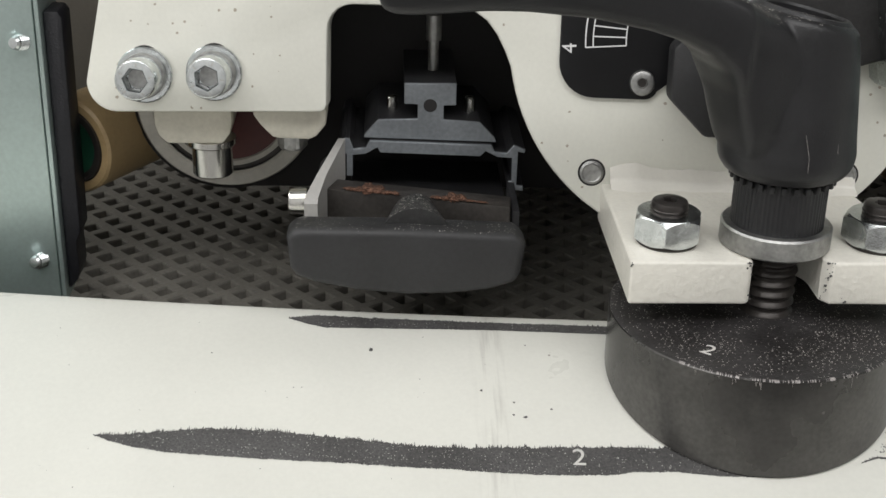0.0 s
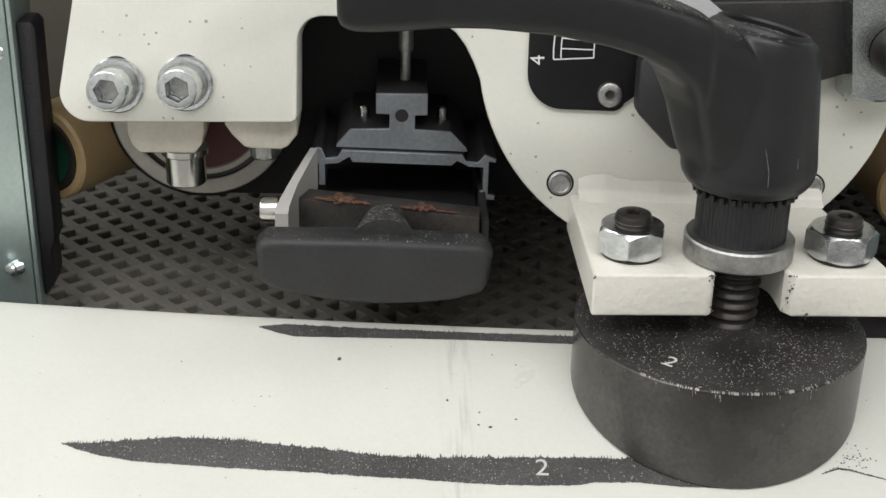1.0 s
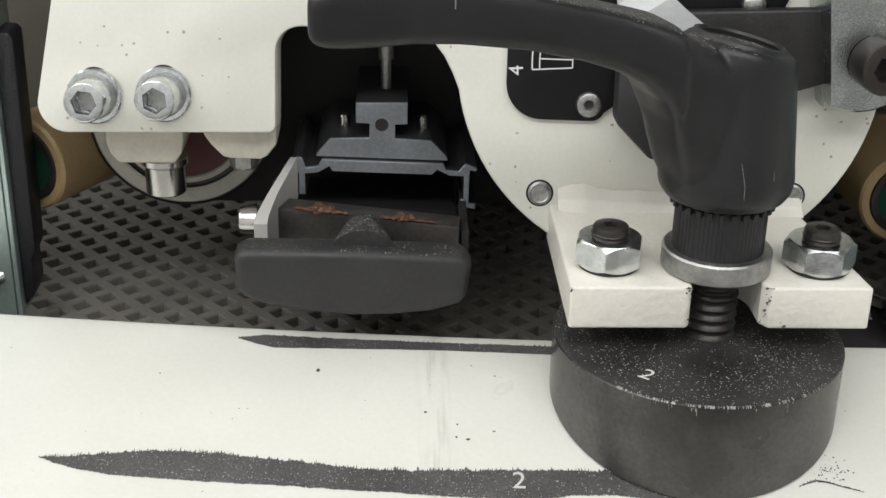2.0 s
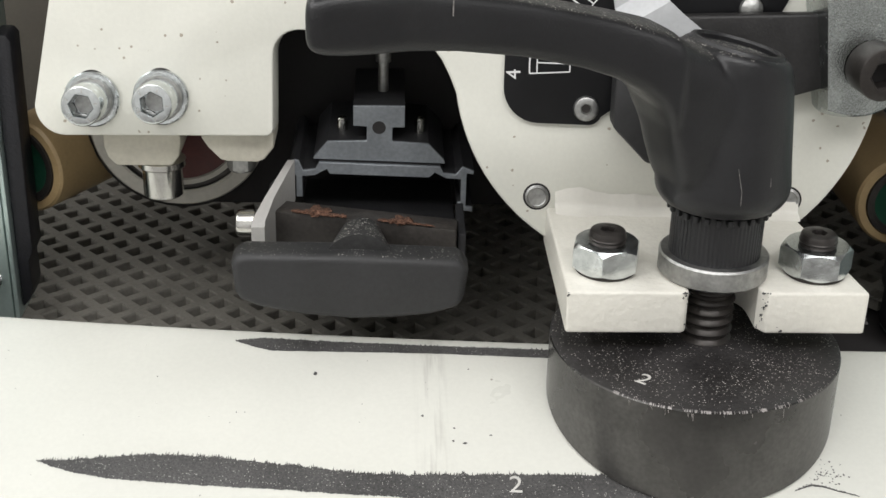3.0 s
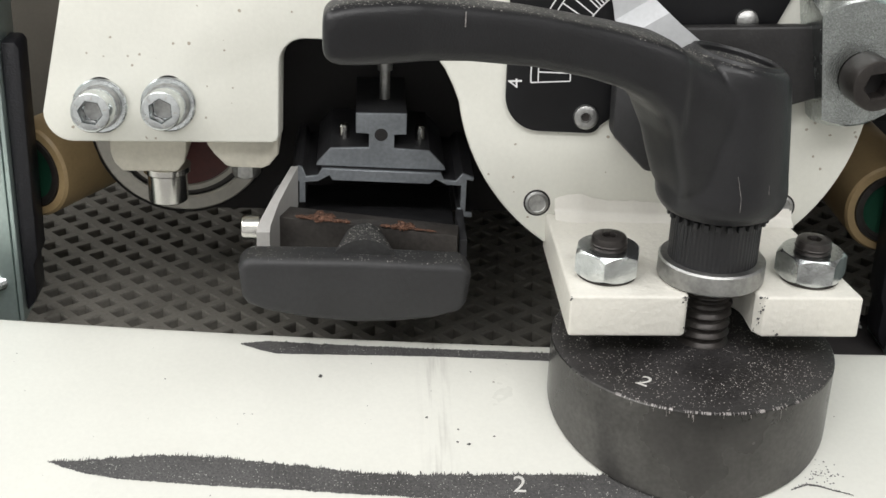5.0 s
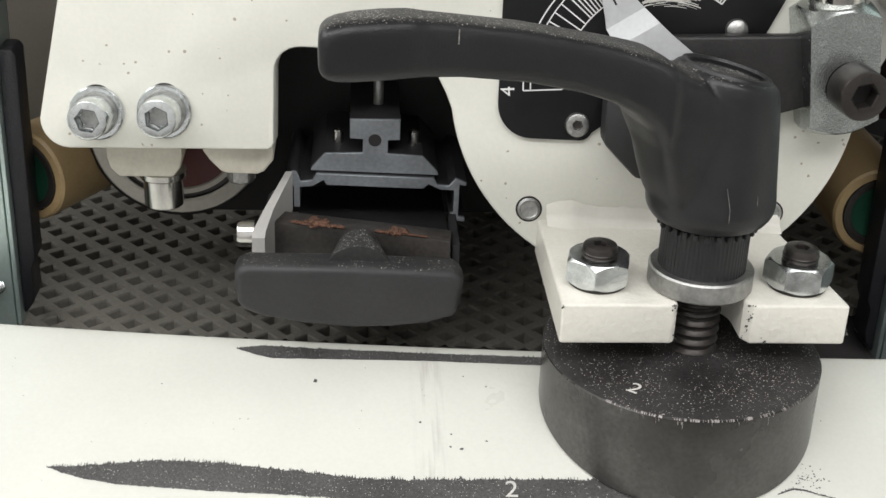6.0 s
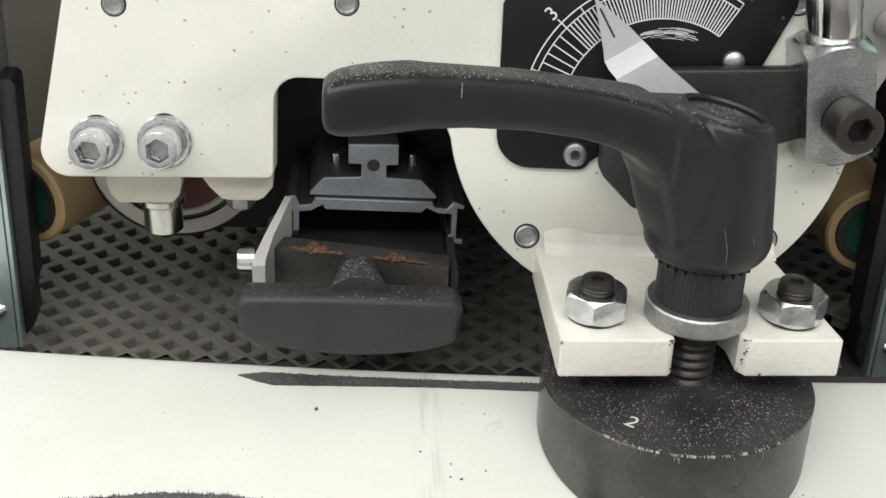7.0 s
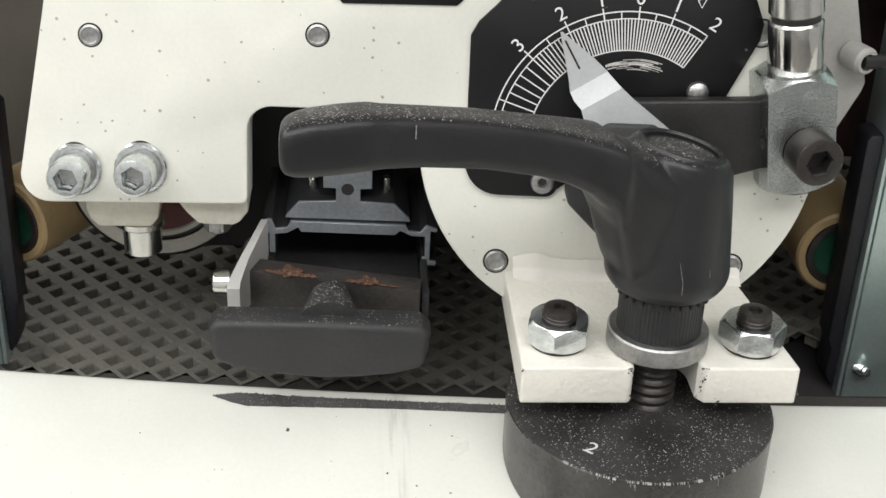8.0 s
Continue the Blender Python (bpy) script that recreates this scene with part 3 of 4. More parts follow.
# ---- the dial ----
def dial():
    out = arc(-3.0, 23.3, 8.7, 180, 270, 8) + [(9.2, 14.5)] + arc(9.2, 17.6, 3.1, 270, 340, 5)[1:]
    out += [(30, 30), (47, 33), (53.2, 42.4), (60.4, 57.5), (60.9, 61.5), (58.4, 67.5), (50, 76), (5, 76), (-5.5, 63.7), (-9.8, 59.4), (-11.7, 55.8)]
    d = part("dial_plate", prism(out, -1.4, 0.1, 0.2), DIAL, head, "black dial plate with white scale")
    cx, cz, y = 28.6, 29.1, -1.45
    bm = bmesh.new()
    for r, wd in ((32.5, 0.3), (34.3, 0.34), (24.6, 0.3)):
        stroke([(cx + r * math.sin(radians(a)), cz + r * math.cos(radians(a))) for a in range(-94, 33)] + [(cx + r * math.sin(radians(32.6)), cz + r * math.cos(radians(32.6)))], wd, bm, y)
    part("scale_arc", bm, INK, d, "thin white arcs")
    majors = [(-94, "4"), (-48.9, "3"), (-29, "2"), (-13, "1"), (1.9, "0"), (16.4, "1"), (32.6, "2")]

    def tick(a, r0, r1, wd):
        s, c = math.sin(radians(a)), math.cos(radians(a))
        t = bmesh.new()
        stroke([(cx + r0 * s, cz + r0 * c), (cx + r1 * s, cz + r1 * c)], wd, t, y)
        part("tick", t, INK, d)

    for (a0, _), (a1, _) in zip(majors, majors[1:]):
        n = 10
        for k in range(n):
            tick(a0 + (a1 - a0) * k / n, 24.6, 32.5, 0.32)
        tick((a0 + a1) / 2, 32.5, 34.3, 0.3)
    for a, text in majors:
        tick(a, 32.5, 35.6 if abs(a) < 90 and a < 32 else 34.3, 0.34)
        rr = 37.6 if abs(a) < 90 else 38.0
        writing("numeral", text, 5.0, INK, d, at(cx + rr * math.sin(radians(a)), y - 0.02, cz + rr * math.cos(radians(a)), 90, a, 0))
    tick(32.6, 24.6, 34.3, 0.34)
    t = bmesh.new()
    stroke([(43.9, 66.8), (46.3, 67.6), (45.0, 64.9), (43.9, 66.8)], 0.3, t, y)
    part("triangle_mark", t, INK, d)
    # a patch of scratches over the hub
    rnd = random.Random(4)
    t = bmesh.new()
    for k in range(34):
        r, a0 = 21.2 + rnd.gauss(0, 0.75), rnd.uniform(-20, 4)
        stroke([(cx + 1 + r * math.sin(radians(a0 + q * 2)), cz + r * math.cos(radians(a0 + q * 2))) for q in range(rnd.randint(4, 9))], rnd.uniform(0.08, 0.24), t, y - 0.004 * k)
    part("scratch", t, SCRIBE, d, "bright scratches in black paint")
    sc = part("dial_screw", socket_head(3.1, 1.3, 2.2, 1.1), ZINC_DULL, head, "flat-headed socket screw", at(8.4, -1.4, 18.6, 90, 12, 0))
    # Dark disc stands in for shade inside this small socket.
    part("socket_shade", lathe([(0, 0.35), (1.05, 0.35)], 24), OXIDE, sc, "dark disc that shades the socket")
    part("dial_screw", lathe([(0, 1.9), (1.6, 1.7), (2.6, 1.0), (2.9, 0)], 32), ZINC_DULL, head, "round screw head", at(46.1, -1.4, 43.6, 90, 0, 0))


dial()


def pointer():
    rows = [((10.3, 57.9), (10.9, 58.0), -4.0), ((13.2, 46.0), (19.4, 51.6), -4.0), ((13.7, 43.0), (22.6, 48.7), -4.2), ((14.6, 41.4), (23.8, 47.6), -6.4),
            ((16.4, 39.6), (26.0, 45.6), -8.4), ((17.3, 36.8), (29.0, 43.0), -8.8), ((26, 25), (42.5, 32.6), -8.8)]
    bm = bmesh.new()
    top = [(bm.verts.new((a[0], y, a[1])), bm.verts.new((b[0], y, b[1]))) for a, b, y in rows]
    low = [(bm.verts.new((a[0], y + 0.9, a[1])), bm.verts.new((b[0], y + 0.9, b[1]))) for a, b, y in rows]
    for k in range(len(rows) - 1):
        bm.faces.new((top[k][0], top[k][1], top[k + 1][1], top[k + 1][0]))
        bm.faces.new((low[k][0], low[k][1], low[k + 1][1], low[k + 1][0]))
        for s in (0, 1):
            bm.faces.new((top[k][s], low[k][s], low[k + 1][s], top[k + 1][s]))
    bm.faces.new((top[0][0], top[0][1], low[0][1], low[0][0]))
    bm.faces.new((top[-1][0], top[-1][1], low[-1][1], low[-1][0]))
    p = part("pointer", bm, POINTER, head, "bent bright sheet-metal pointer", sharp=20)
    t = bmesh.new()
    stroke([(11.6, 56.0), (13.6, 52.6), (15.7, 49.0)], 0.5, t, -4.06)
    part("pointer_slot", t, DARK, p, "dark slot")


pointer()
part("dial_knob", prism([(29 + 16 * math.cos(radians(22.5 + 45 * k)), 22 + 16 * math.sin(radians(22.5 + 45 * k))) for k in range(8)], -10.5, -1.3, 1.0, 2), GREY_PLASTIC, head, "dark eight-sided knob")
part("steel_arm", prism([(24, 16), (24, 40), (26.5, 42.2), (66, 44), (66, 27), (50, 22)], -7.8, -2.6, 0.9, 3), STEEL, head, "dark steel arm")


# ---- the forked bracket welded to the plate, with its nuts ----
def bracket():
    out = [(50, 290), (76, 290), (77, 291)] + [(77, 300)] + [(84.8 + 7.8 * math.cos(radians(180 - 15 * k)), 300 + 7.8 * math.sin(radians(180 - 15 * k))) for k in range(1, 12)]
    out += [(92.6, 300), (92.7, 292.5), (94.5, 290), (117, 290), (111, 333.5), (50, 338.5)]
    b = part("forked_bracket", slab(out, 63, 73.2, 1.3, 4), WHITE_BRACKET, head, "thick white forked bracket with chipped corners", HOME)
    rnd = random.Random(5)
    for x, y, z, n, r in ((76.6, 290.6, 71.5, 9, 1.3), (76.4, 290.4, 65, 4, 0.9), (94.2, 290.2, 71.2, 20, 1.9), (75.9, 289.95, 72.6, 8, 1.0), (98, 289.95, 63.6, 5, 1.0), (93.6, 290.9, 66, 8, 1.2), (93.2, 291.8, 64.5, 5, 0.8), (50.3, 289.95, 72.6, 4, 0.6), (117, 290.1, 66, 4, 0.7)):
        for k in range(n):
            q = rnd.uniform(0.1, 0.34)
            c = bmesh.new()
            bmesh.ops.create_icosphere(c, subdivisions=1, radius=q)
            for v in c.verts:
                v.co = Vector((v.co.x * rnd.uniform(0.6, 1.4), v.co.y * 0.35, v.co.z * rnd.uniform(0.5, 1.3)))
            part("paint_chip", c, WEAR, b, "dark chip in white paint", at(x + rnd.gauss(0, r * 0.35), y + rnd.uniform(-0.05, 0.15), min(73.0, z + rnd.gauss(0, r * 0.8))))
    bm = bmesh.new()
    rnd = random.Random(7)
    prev = None
    for k in range(61):
        x = 52 + 60 * k / 60
        yb = 336.9 - 0.061 * (x - 50)
        r = 4.2 + 1.6 * max(0.0, 1 - abs(x - 58) / 7) + 0.5 * noise.noise((x * 0.3, 0, 0)) + 0.12 * noise.noise((x * 2.0, 5, 0))
        row = []
        for j in range(7):
            a = radians(90 * j / 6)
            q = r * (1 - 0.55 * math.sin(2 * a)) + 0.3 * (1 - j / 6) * noise.noise((x * 1.7, j * 0.8, 2))
            row.append(bm.verts.new((x, yb - q * math.cos(a), 73.1 + q * math.sin(a))))
        row.append(bm.verts.new((x, yb + 4, 73.0)))
        if prev:
            for j in range(8):
                bm.faces.new((prev[j], prev[(j + 1) % 8], row[(j + 1) % 8], row[j]))
        prev = row
    part("weld_bead", bm, WHITE_GLOSS, b, "glossy painted weld", sharp=80)
    for x, y, turn in ((59.8, 301.6, 16), (107.2, 300.6, -8)):
        nut = part("hex_nut", hex_nut(14.1, 6.5, 4.2), ZINC, b, "zinc hexagon nut", at(x, y, 73.85, 0, 0, turn), sharp=14)
        # Thin dark ring draws the black gap under the nut.
        part("washer", lathe([(4.6, -0.62), (6.7, -0.62), (6.9, -0.4), (6.9, -0.05), (4.6, -0.05)], 48), OXIDE, nut, "thin dark ring under the nut")
        s = part("set_screw", socket_head(4.1, 2.0, 2.8, 1.3), OXIDE, nut, "black socket set screw", at(0, 0, 7.3))
        part("screw_thread", thread(4.3, -6.4, 0.9, 1.2, 3.8), OXIDE, s)


bracket()

# ---- clamping lever with its stud and washer ----
lever = thing("clamping_lever", "black plastic clamping lever on a threaded stud, dusty on top", "clamping lever", at(84.0, 301.2, 0))


def lever_handle():
    """Rounded-box sections along the arm from its tip to the hub."""
    # distance along the arm as x, low edge, high edge, half width
    cut = [(-4.5, 136.4, 141.8, 3.4), (-4.3, 135.1, 143.0, 4.6), (-3.4, 133.8, 144.0, 5.6), (-1.4, 133.0, 144.7, 6.2), (2.0, 132.6, 145.1, 6.4), (7.5, 132.4, 145.1, 6.5), (13.0, 132.4, 144.8, 6.4),
           (16.0, 132.2, 144.2, 5.9), (23, 131.5, 143.0, 5.7), (36, 129.2, 140.6, 5.8), (48, 125.8, 137.6, 6.3), (55, 123.0, 135.6, 7.4),
           (60, 119.9, 134.0, 8.8), (63.5, 116.4, 132.8, 10.0), (66, 111.4, 131.9, 10.9)]
    bm = bmesh.new()
    rows = []
    seg = 56
    for x, lo, hi, hw in cut:
        cy = 298 + 0.352 * (x - 84)
        ring = []
        for k in range(seg):
            a = 2 * math.pi * k / seg
            c, s = math.cos(a), math.sin(a)
            p = 4.4
            e = (abs(c) ** p + abs(s) ** p) ** (-1 / p)
            off = hw * c * e
            lean = -0.332 * min(1.0, max(0.0, (x - 2) / 30))
            ring.append(bm.verts.new((x - 84 + off * lean, cy - 298 + off * 0.943, (lo + hi) / 2 + (hi - lo) / 2 * s * e - 0.5 * min(1.0, max(0.0, (70 - x) / 25)))))
        rows.append(ring)
    # the last rings run into the hub
    for f, lo, hi, hw in ((0.07, 107.0, 130.6, 10.9), (0.13, 103.0, 129.8, 11.0), (0.25, 96.5, 128.4, 11.3), (0.45, 94.0, 126.8, 11.7), (0.62, 93.4, 124.2, 12.0), (0.95, 93.0, 120.5, 12.2)):
        ring = []
        x0, y0 = cut[-1][0] - 84, 0.352 * (cut[-1][0] - 84)
        for k in range(seg):
            a = 2 * math.pi * k / seg
            c, s = math.cos(a), math.sin(a)
            e = (abs(c) ** 4.5 + abs(s) ** 4.5) ** (-1 / 4.5)
            off = hw * c * e * (1 - 0.1 * (1 - s * e))
            ring.append(bm.verts.new((x0 * (1 - f) + off * -0.332, y0 * (1 - f) + off * 0.943, (lo + hi) / 2 + (hi - lo) / 2 * s * e)))
        rows.append(ring)
    for a, c in zip(rows, rows[1:]):
        for k in range(seg):
            j = (k + 1) % seg
            bm.faces.new((a[k], a[j], c[j], c[k]))
    bm.faces.new(rows[0])
    bm.faces.new(rows[-1])
    # the hub, closed below, with a shallow well in its sloping top
    first = len(bm.verts)
    lathe([(0, 124.2), (8.3, 124.2), (8.8, 125.2), (9.4, 125.8), (10.6, 125.5), (11.8, 124.5), (12.5, 122), (13.4, 112), (14.4, 100), (14.9, 95.8), (14.6, 93.4), (13.0, 91.0), (0, 90.4)], 72, bm)
    bm.verts.ensure_lookup_table()

    def slope(v):
        v.co.z -= 0.24 * (0.943 * v.co.x + 0.332 * v.co.y) * min(1.0, max(0.0, (v.co.z - 106) / 14))

    for v in bm.verts[first:]:
        slope(v)
    body = part("arm", bm, PLASTIC_DUSTED, lever, sharp=60)
    weld = body.modifiers.new("one_casting", "REMESH")
    weld.mode, weld.voxel_size, weld.use_smooth_shade = "VOXEL", 0.00045, True
    ease = body.modifiers.new("soft_edges", "SMOOTH")
    ease.factor, ease.iterations = 0.5, 22
    bm = lathe([(8.7, 123.9), (7.8, 124.8), (6, 124.7), (3, 125.1), (0, 124.9)], 40)
    for v in bm.verts:
        slope(v)
    part("hub_cap", bm, DUST, lever, "hub cap under grey dust")
    bm = lathe([(8.5, 123.6), (8.55, 125.7), (9.0, 126.3), (9.8, 126.2), (10.5, 125.3), (10.7, 124)], 64)
    for v in bm.verts:
        slope(v)
    part("cap_rim", bm, PLASTIC, lever)
    # scratches in the plastic
    def scratch(points, w):
        bm = bmesh.new()
        a = [bm.verts.new((x - w, y, z)) for x, y, z in points]
        c = [bm.verts.new((x + w, y, z)) for x, y, z in points]
        for k in range(len(points) - 1):
            bm.faces.new((a[k], a[k + 1], c[k + 1], c[k]))
        part("scratch", bm, WORN, lever, "pale scratch in black plastic")
    def on_hub(deg, z):
        r = 15.1 - (z - 95.5) * 0.092 + 0.06
        return (r * math.cos(radians(deg)), r * math.sin(radians(deg)), z)
    scratch([on_hub(-88 - max(0, k - 3) * 0.9, 95.5 + k) for k in range(9)], 0.05)
    scratch([on_hub(-62, 99 + k) for k in range(3)], 0.05)
    scratch([(22.6 - 84, 273.2 - 301.2 + 0.02 * k, 138.9 + k) for k in range(4)], 0.13)
    # knurled collar
    prof = bmesh.new()
    n = 64
    rows = []
    for z, g in ((78.4, 0.0), (78.8, 1.0), (88.8, 1.0), (90.2, 0.6)):
        rows.append([prof.verts.new(((10.25 - (0.13 * g if k % 2 else 0)) * math.cos(2 * math.pi * k / (2 * n)), (10.25 - (0.13 * g if k % 2 else 0)) * math.sin(2 * math.pi * k / (2 * n)), z)) for k in range(2 * n)])
    for a, c in zip(rows, rows[1:]):
        for k in range(2 * n):
            j = (k + 1) % (2 * n)
            prof.faces.new((a[k], a[j], c[j], c[k]))
    prof.faces.new(rows[0])
    prof.faces.new(rows[-1])
    part("collar", prof, PLASTIC, lever, "finely ribbed black collar", sharp=10)
    for k in range(28):
        a = 2 * math.pi * k / 28
        part("collar_tooth", box(1.3, 1.2, 1.6, 0.25), PLASTIC, lever, m=at(11.0 * math.cos(a), 11.0 * math.sin(a), 89.6, 0, 0, math.degrees(a)))
    part("washer", lathe([(6.2, 73.35), (11.9, 73.35), (12.3, 73.8), (12.3, 78.0), (11.9, 78.45), (6.2, 78.45)], 64), ZINC_DULL, lever, "thick dull steel washer")
    part("stud", thread(6.1, 48, 76, 2.55, 5.3), OXIDE, lever, "black threaded stud")


lever_handle()


# ---- round pad under the bracket ----
def clamp_pad():
    cx, cy, r, top = 81.5, 300.8, 33.2, 56.4
    pad = thing("clamp_pad", "round blackened steel clamp pad standing on the white table", "clamp pad")
    bm = bmesh.new()
    seg = 96
    def ring(rr, z=None):
        vs = []
        for k in range(seg):
            a = 2 * math.pi * k / seg
            x, y = cx + rr * math.cos(a), cy + rr * math.sin(a)
            vs.append(bm.verts.new((x, y, table_z(x, y) + 0.12 if z is None else z)))
        return vs
    rows = [ring(r - 0.5), ring(r), ring(r, top - 0.45), ring(r - 0.2, top - 0.15)]
    for v in rows[1]:
        v.co.z += 0.5
    for a, c in zip(rows, rows[1:]):
        for k in range(seg):
            j = (k + 1) % seg
            bm.faces.new((a[k], a[j], c[j], c[k]))
    bm.faces.new(rows[0])
    part("side", bm, PAD, pad)
    bm = bmesh.new()
    lathe([(r - 0.2, top - 0.15), (r - 0.5, top), (r - 3, top + 0.02), (r - 12, top + 0.06), (9, top + 0.1), (7.5, top + 0.4), (6.4, top + 0.5), (0, top + 0.5)], seg, bm)
    bmesh.ops.translate(bm, vec=(cx, cy, 0), verts=bm.verts)
    part("top", bm, PAD_TOP, pad, "dusty dark top face")
    # bright worn rim at the front
    rnd = random.Random(3)
    bm = bmesh.new()
    prev = None
    for k in range(520):
        a = radians(-140 + 100 * k / 519)
        w = (0.06 + 0.42 * noise.noise((k * 0.055, 1, 0)) + 0.28 * noise.noise((k * 0.3, 4, 0)) + 0.12 * rnd.uniform(-1, 1)) * math.sin(math.pi * k / 519)
        if w < 0.03:
            prev = None
            continue
        row = [bm.verts.new((cx + (r - 0.42 - w * 0.6) * math.cos(a), cy + (r - 0.42 - w * 0.6) * math.sin(a), top + 0.05)), bm.verts.new((cx + (r - 0.12) * math.cos(a), cy + (r - 0.12) * math.sin(a), top - 0.07))]
        row.append(bm.verts.new((cx + (r + 0.04) * math.cos(a), cy + (r + 0.04) * math.sin(a), top - 0.3 - w * rnd.uniform(0.1, 0.9))))
        if prev:
            for q in range(2):
                bm.faces.new((prev[q], prev[q + 1], row[q + 1], row[q]))
        prev = row
    part("worn_rim", bm, WORN, pad, "bright worn rim", sharp=80)
    for k in range(16):
        a, z, q = radians(rnd.uniform(-150, -35)), top - 0.6, rnd.uniform(0.4, 2.6) if k < 5 else rnd.uniform(0.2, 0.9)
        bm = bmesh.new()
        da = rnd.uniform(0.001, 0.0028)
        v = [bm.verts.new((cx + (r + 0.05) * math.cos(a + t), cy + (r + 0.05) * math.sin(a + t), zz)) for t, zz in ((-da, z), (da, z), (da * 0.5 + 0.004, z - q), (0.004 - da * 0.5, z - q))]
        bm.faces.new(v)
        part("scratch", bm, WORN, pad, "pale scratch in blackened steel")
    writing("numeral", "2", 6.2, SCRIBE, pad, at(66.6, 281.0, top + 0.13, 0, 0, -38))


clamp_pad()


# ---- square standoff with a black socket screw ----
def standoff():
    s = thing("square_standoff", "plated square steel standoff with a black socket screw", "standoff", at(120.6, 334.5, 116.6, 0, -8, -2))
    part("bar", turned_bar(17.2, 4, -15, 16, 2.4), STANDOFF, s, m=at(-0.8, 0, 0, 0, 0, 50), sharp=14)
    part("neck", lathe([(6.4, 15.5), (6.75, 16.5), (6.75, 28.2), (6.3, 28.8), (0, 28.8)], 48), CHROME, s, "bright turned neck")
    part("groove", lathe([(5.9, 28.6), (5.9, 30.6)], 40), OXIDE, s, "dark groove")
    part("rod", lathe([(0, 30.2), (6.2, 30.2), (6.7, 30.8), (6.7, 60), (0, 60)], 48), CHROME, s, "bright turned rod")
    sc = part("socket_screw", socket_head(6.2, 8.0, 5.6, 4.4), OXIDE, s, "black socket-head screw", at(1.4, -8.6, -2.8, 90, 0, 8))
    # Near-black disc deepens the socket with painted shade.
    part("socket_shade", lathe([(0, 3.65), (2.75, 3.65)], 24), DARK, sc, "dark disc that shades the socket")
    writing("grade_mark", "8.8", 2.3, DARK, sc, at(0, 4.5, 8.02))
    return s


standoff()

# a plate with a rod behind the standoff; its grey holds the shade
back_plate = thing("side_bracket", "bracket plate with its shade in the grey, and a dark rod", "bracket")
part("plate", prism([(118, 160), (136.2, 160), (137.6, 145), (143.8, 122), (143.2, 119.5), (137.6, 107), (120, 96), (116, 100)], 352, 354.5, 0.5), SHADED_PLATE, back_plate)
part("boss", lathe([(0, 0), (3.7, 0), (3.7, 6), (3.0, 7.0), (2.2, 7.0), (2.0, 6)], 32), SHADED_PLATE, back_plate, "chipped boss with its shade in the grey", at(138.5, 352.2, 130, 90, 0, 20))
part("rod", lathe([(0, 0), (1.9, 0), (1.9, 34), (0, 34)], 24), STEEL, back_plate, "dark steel rod", at(139.5, 346, 130.2, 0, 94, 12))


# ---- pull handle unit on an aluminium rail ----
unit = thing("pull_handle_unit", "dark slide unit with a black pull handle on an aluminium rail", "slide unit")


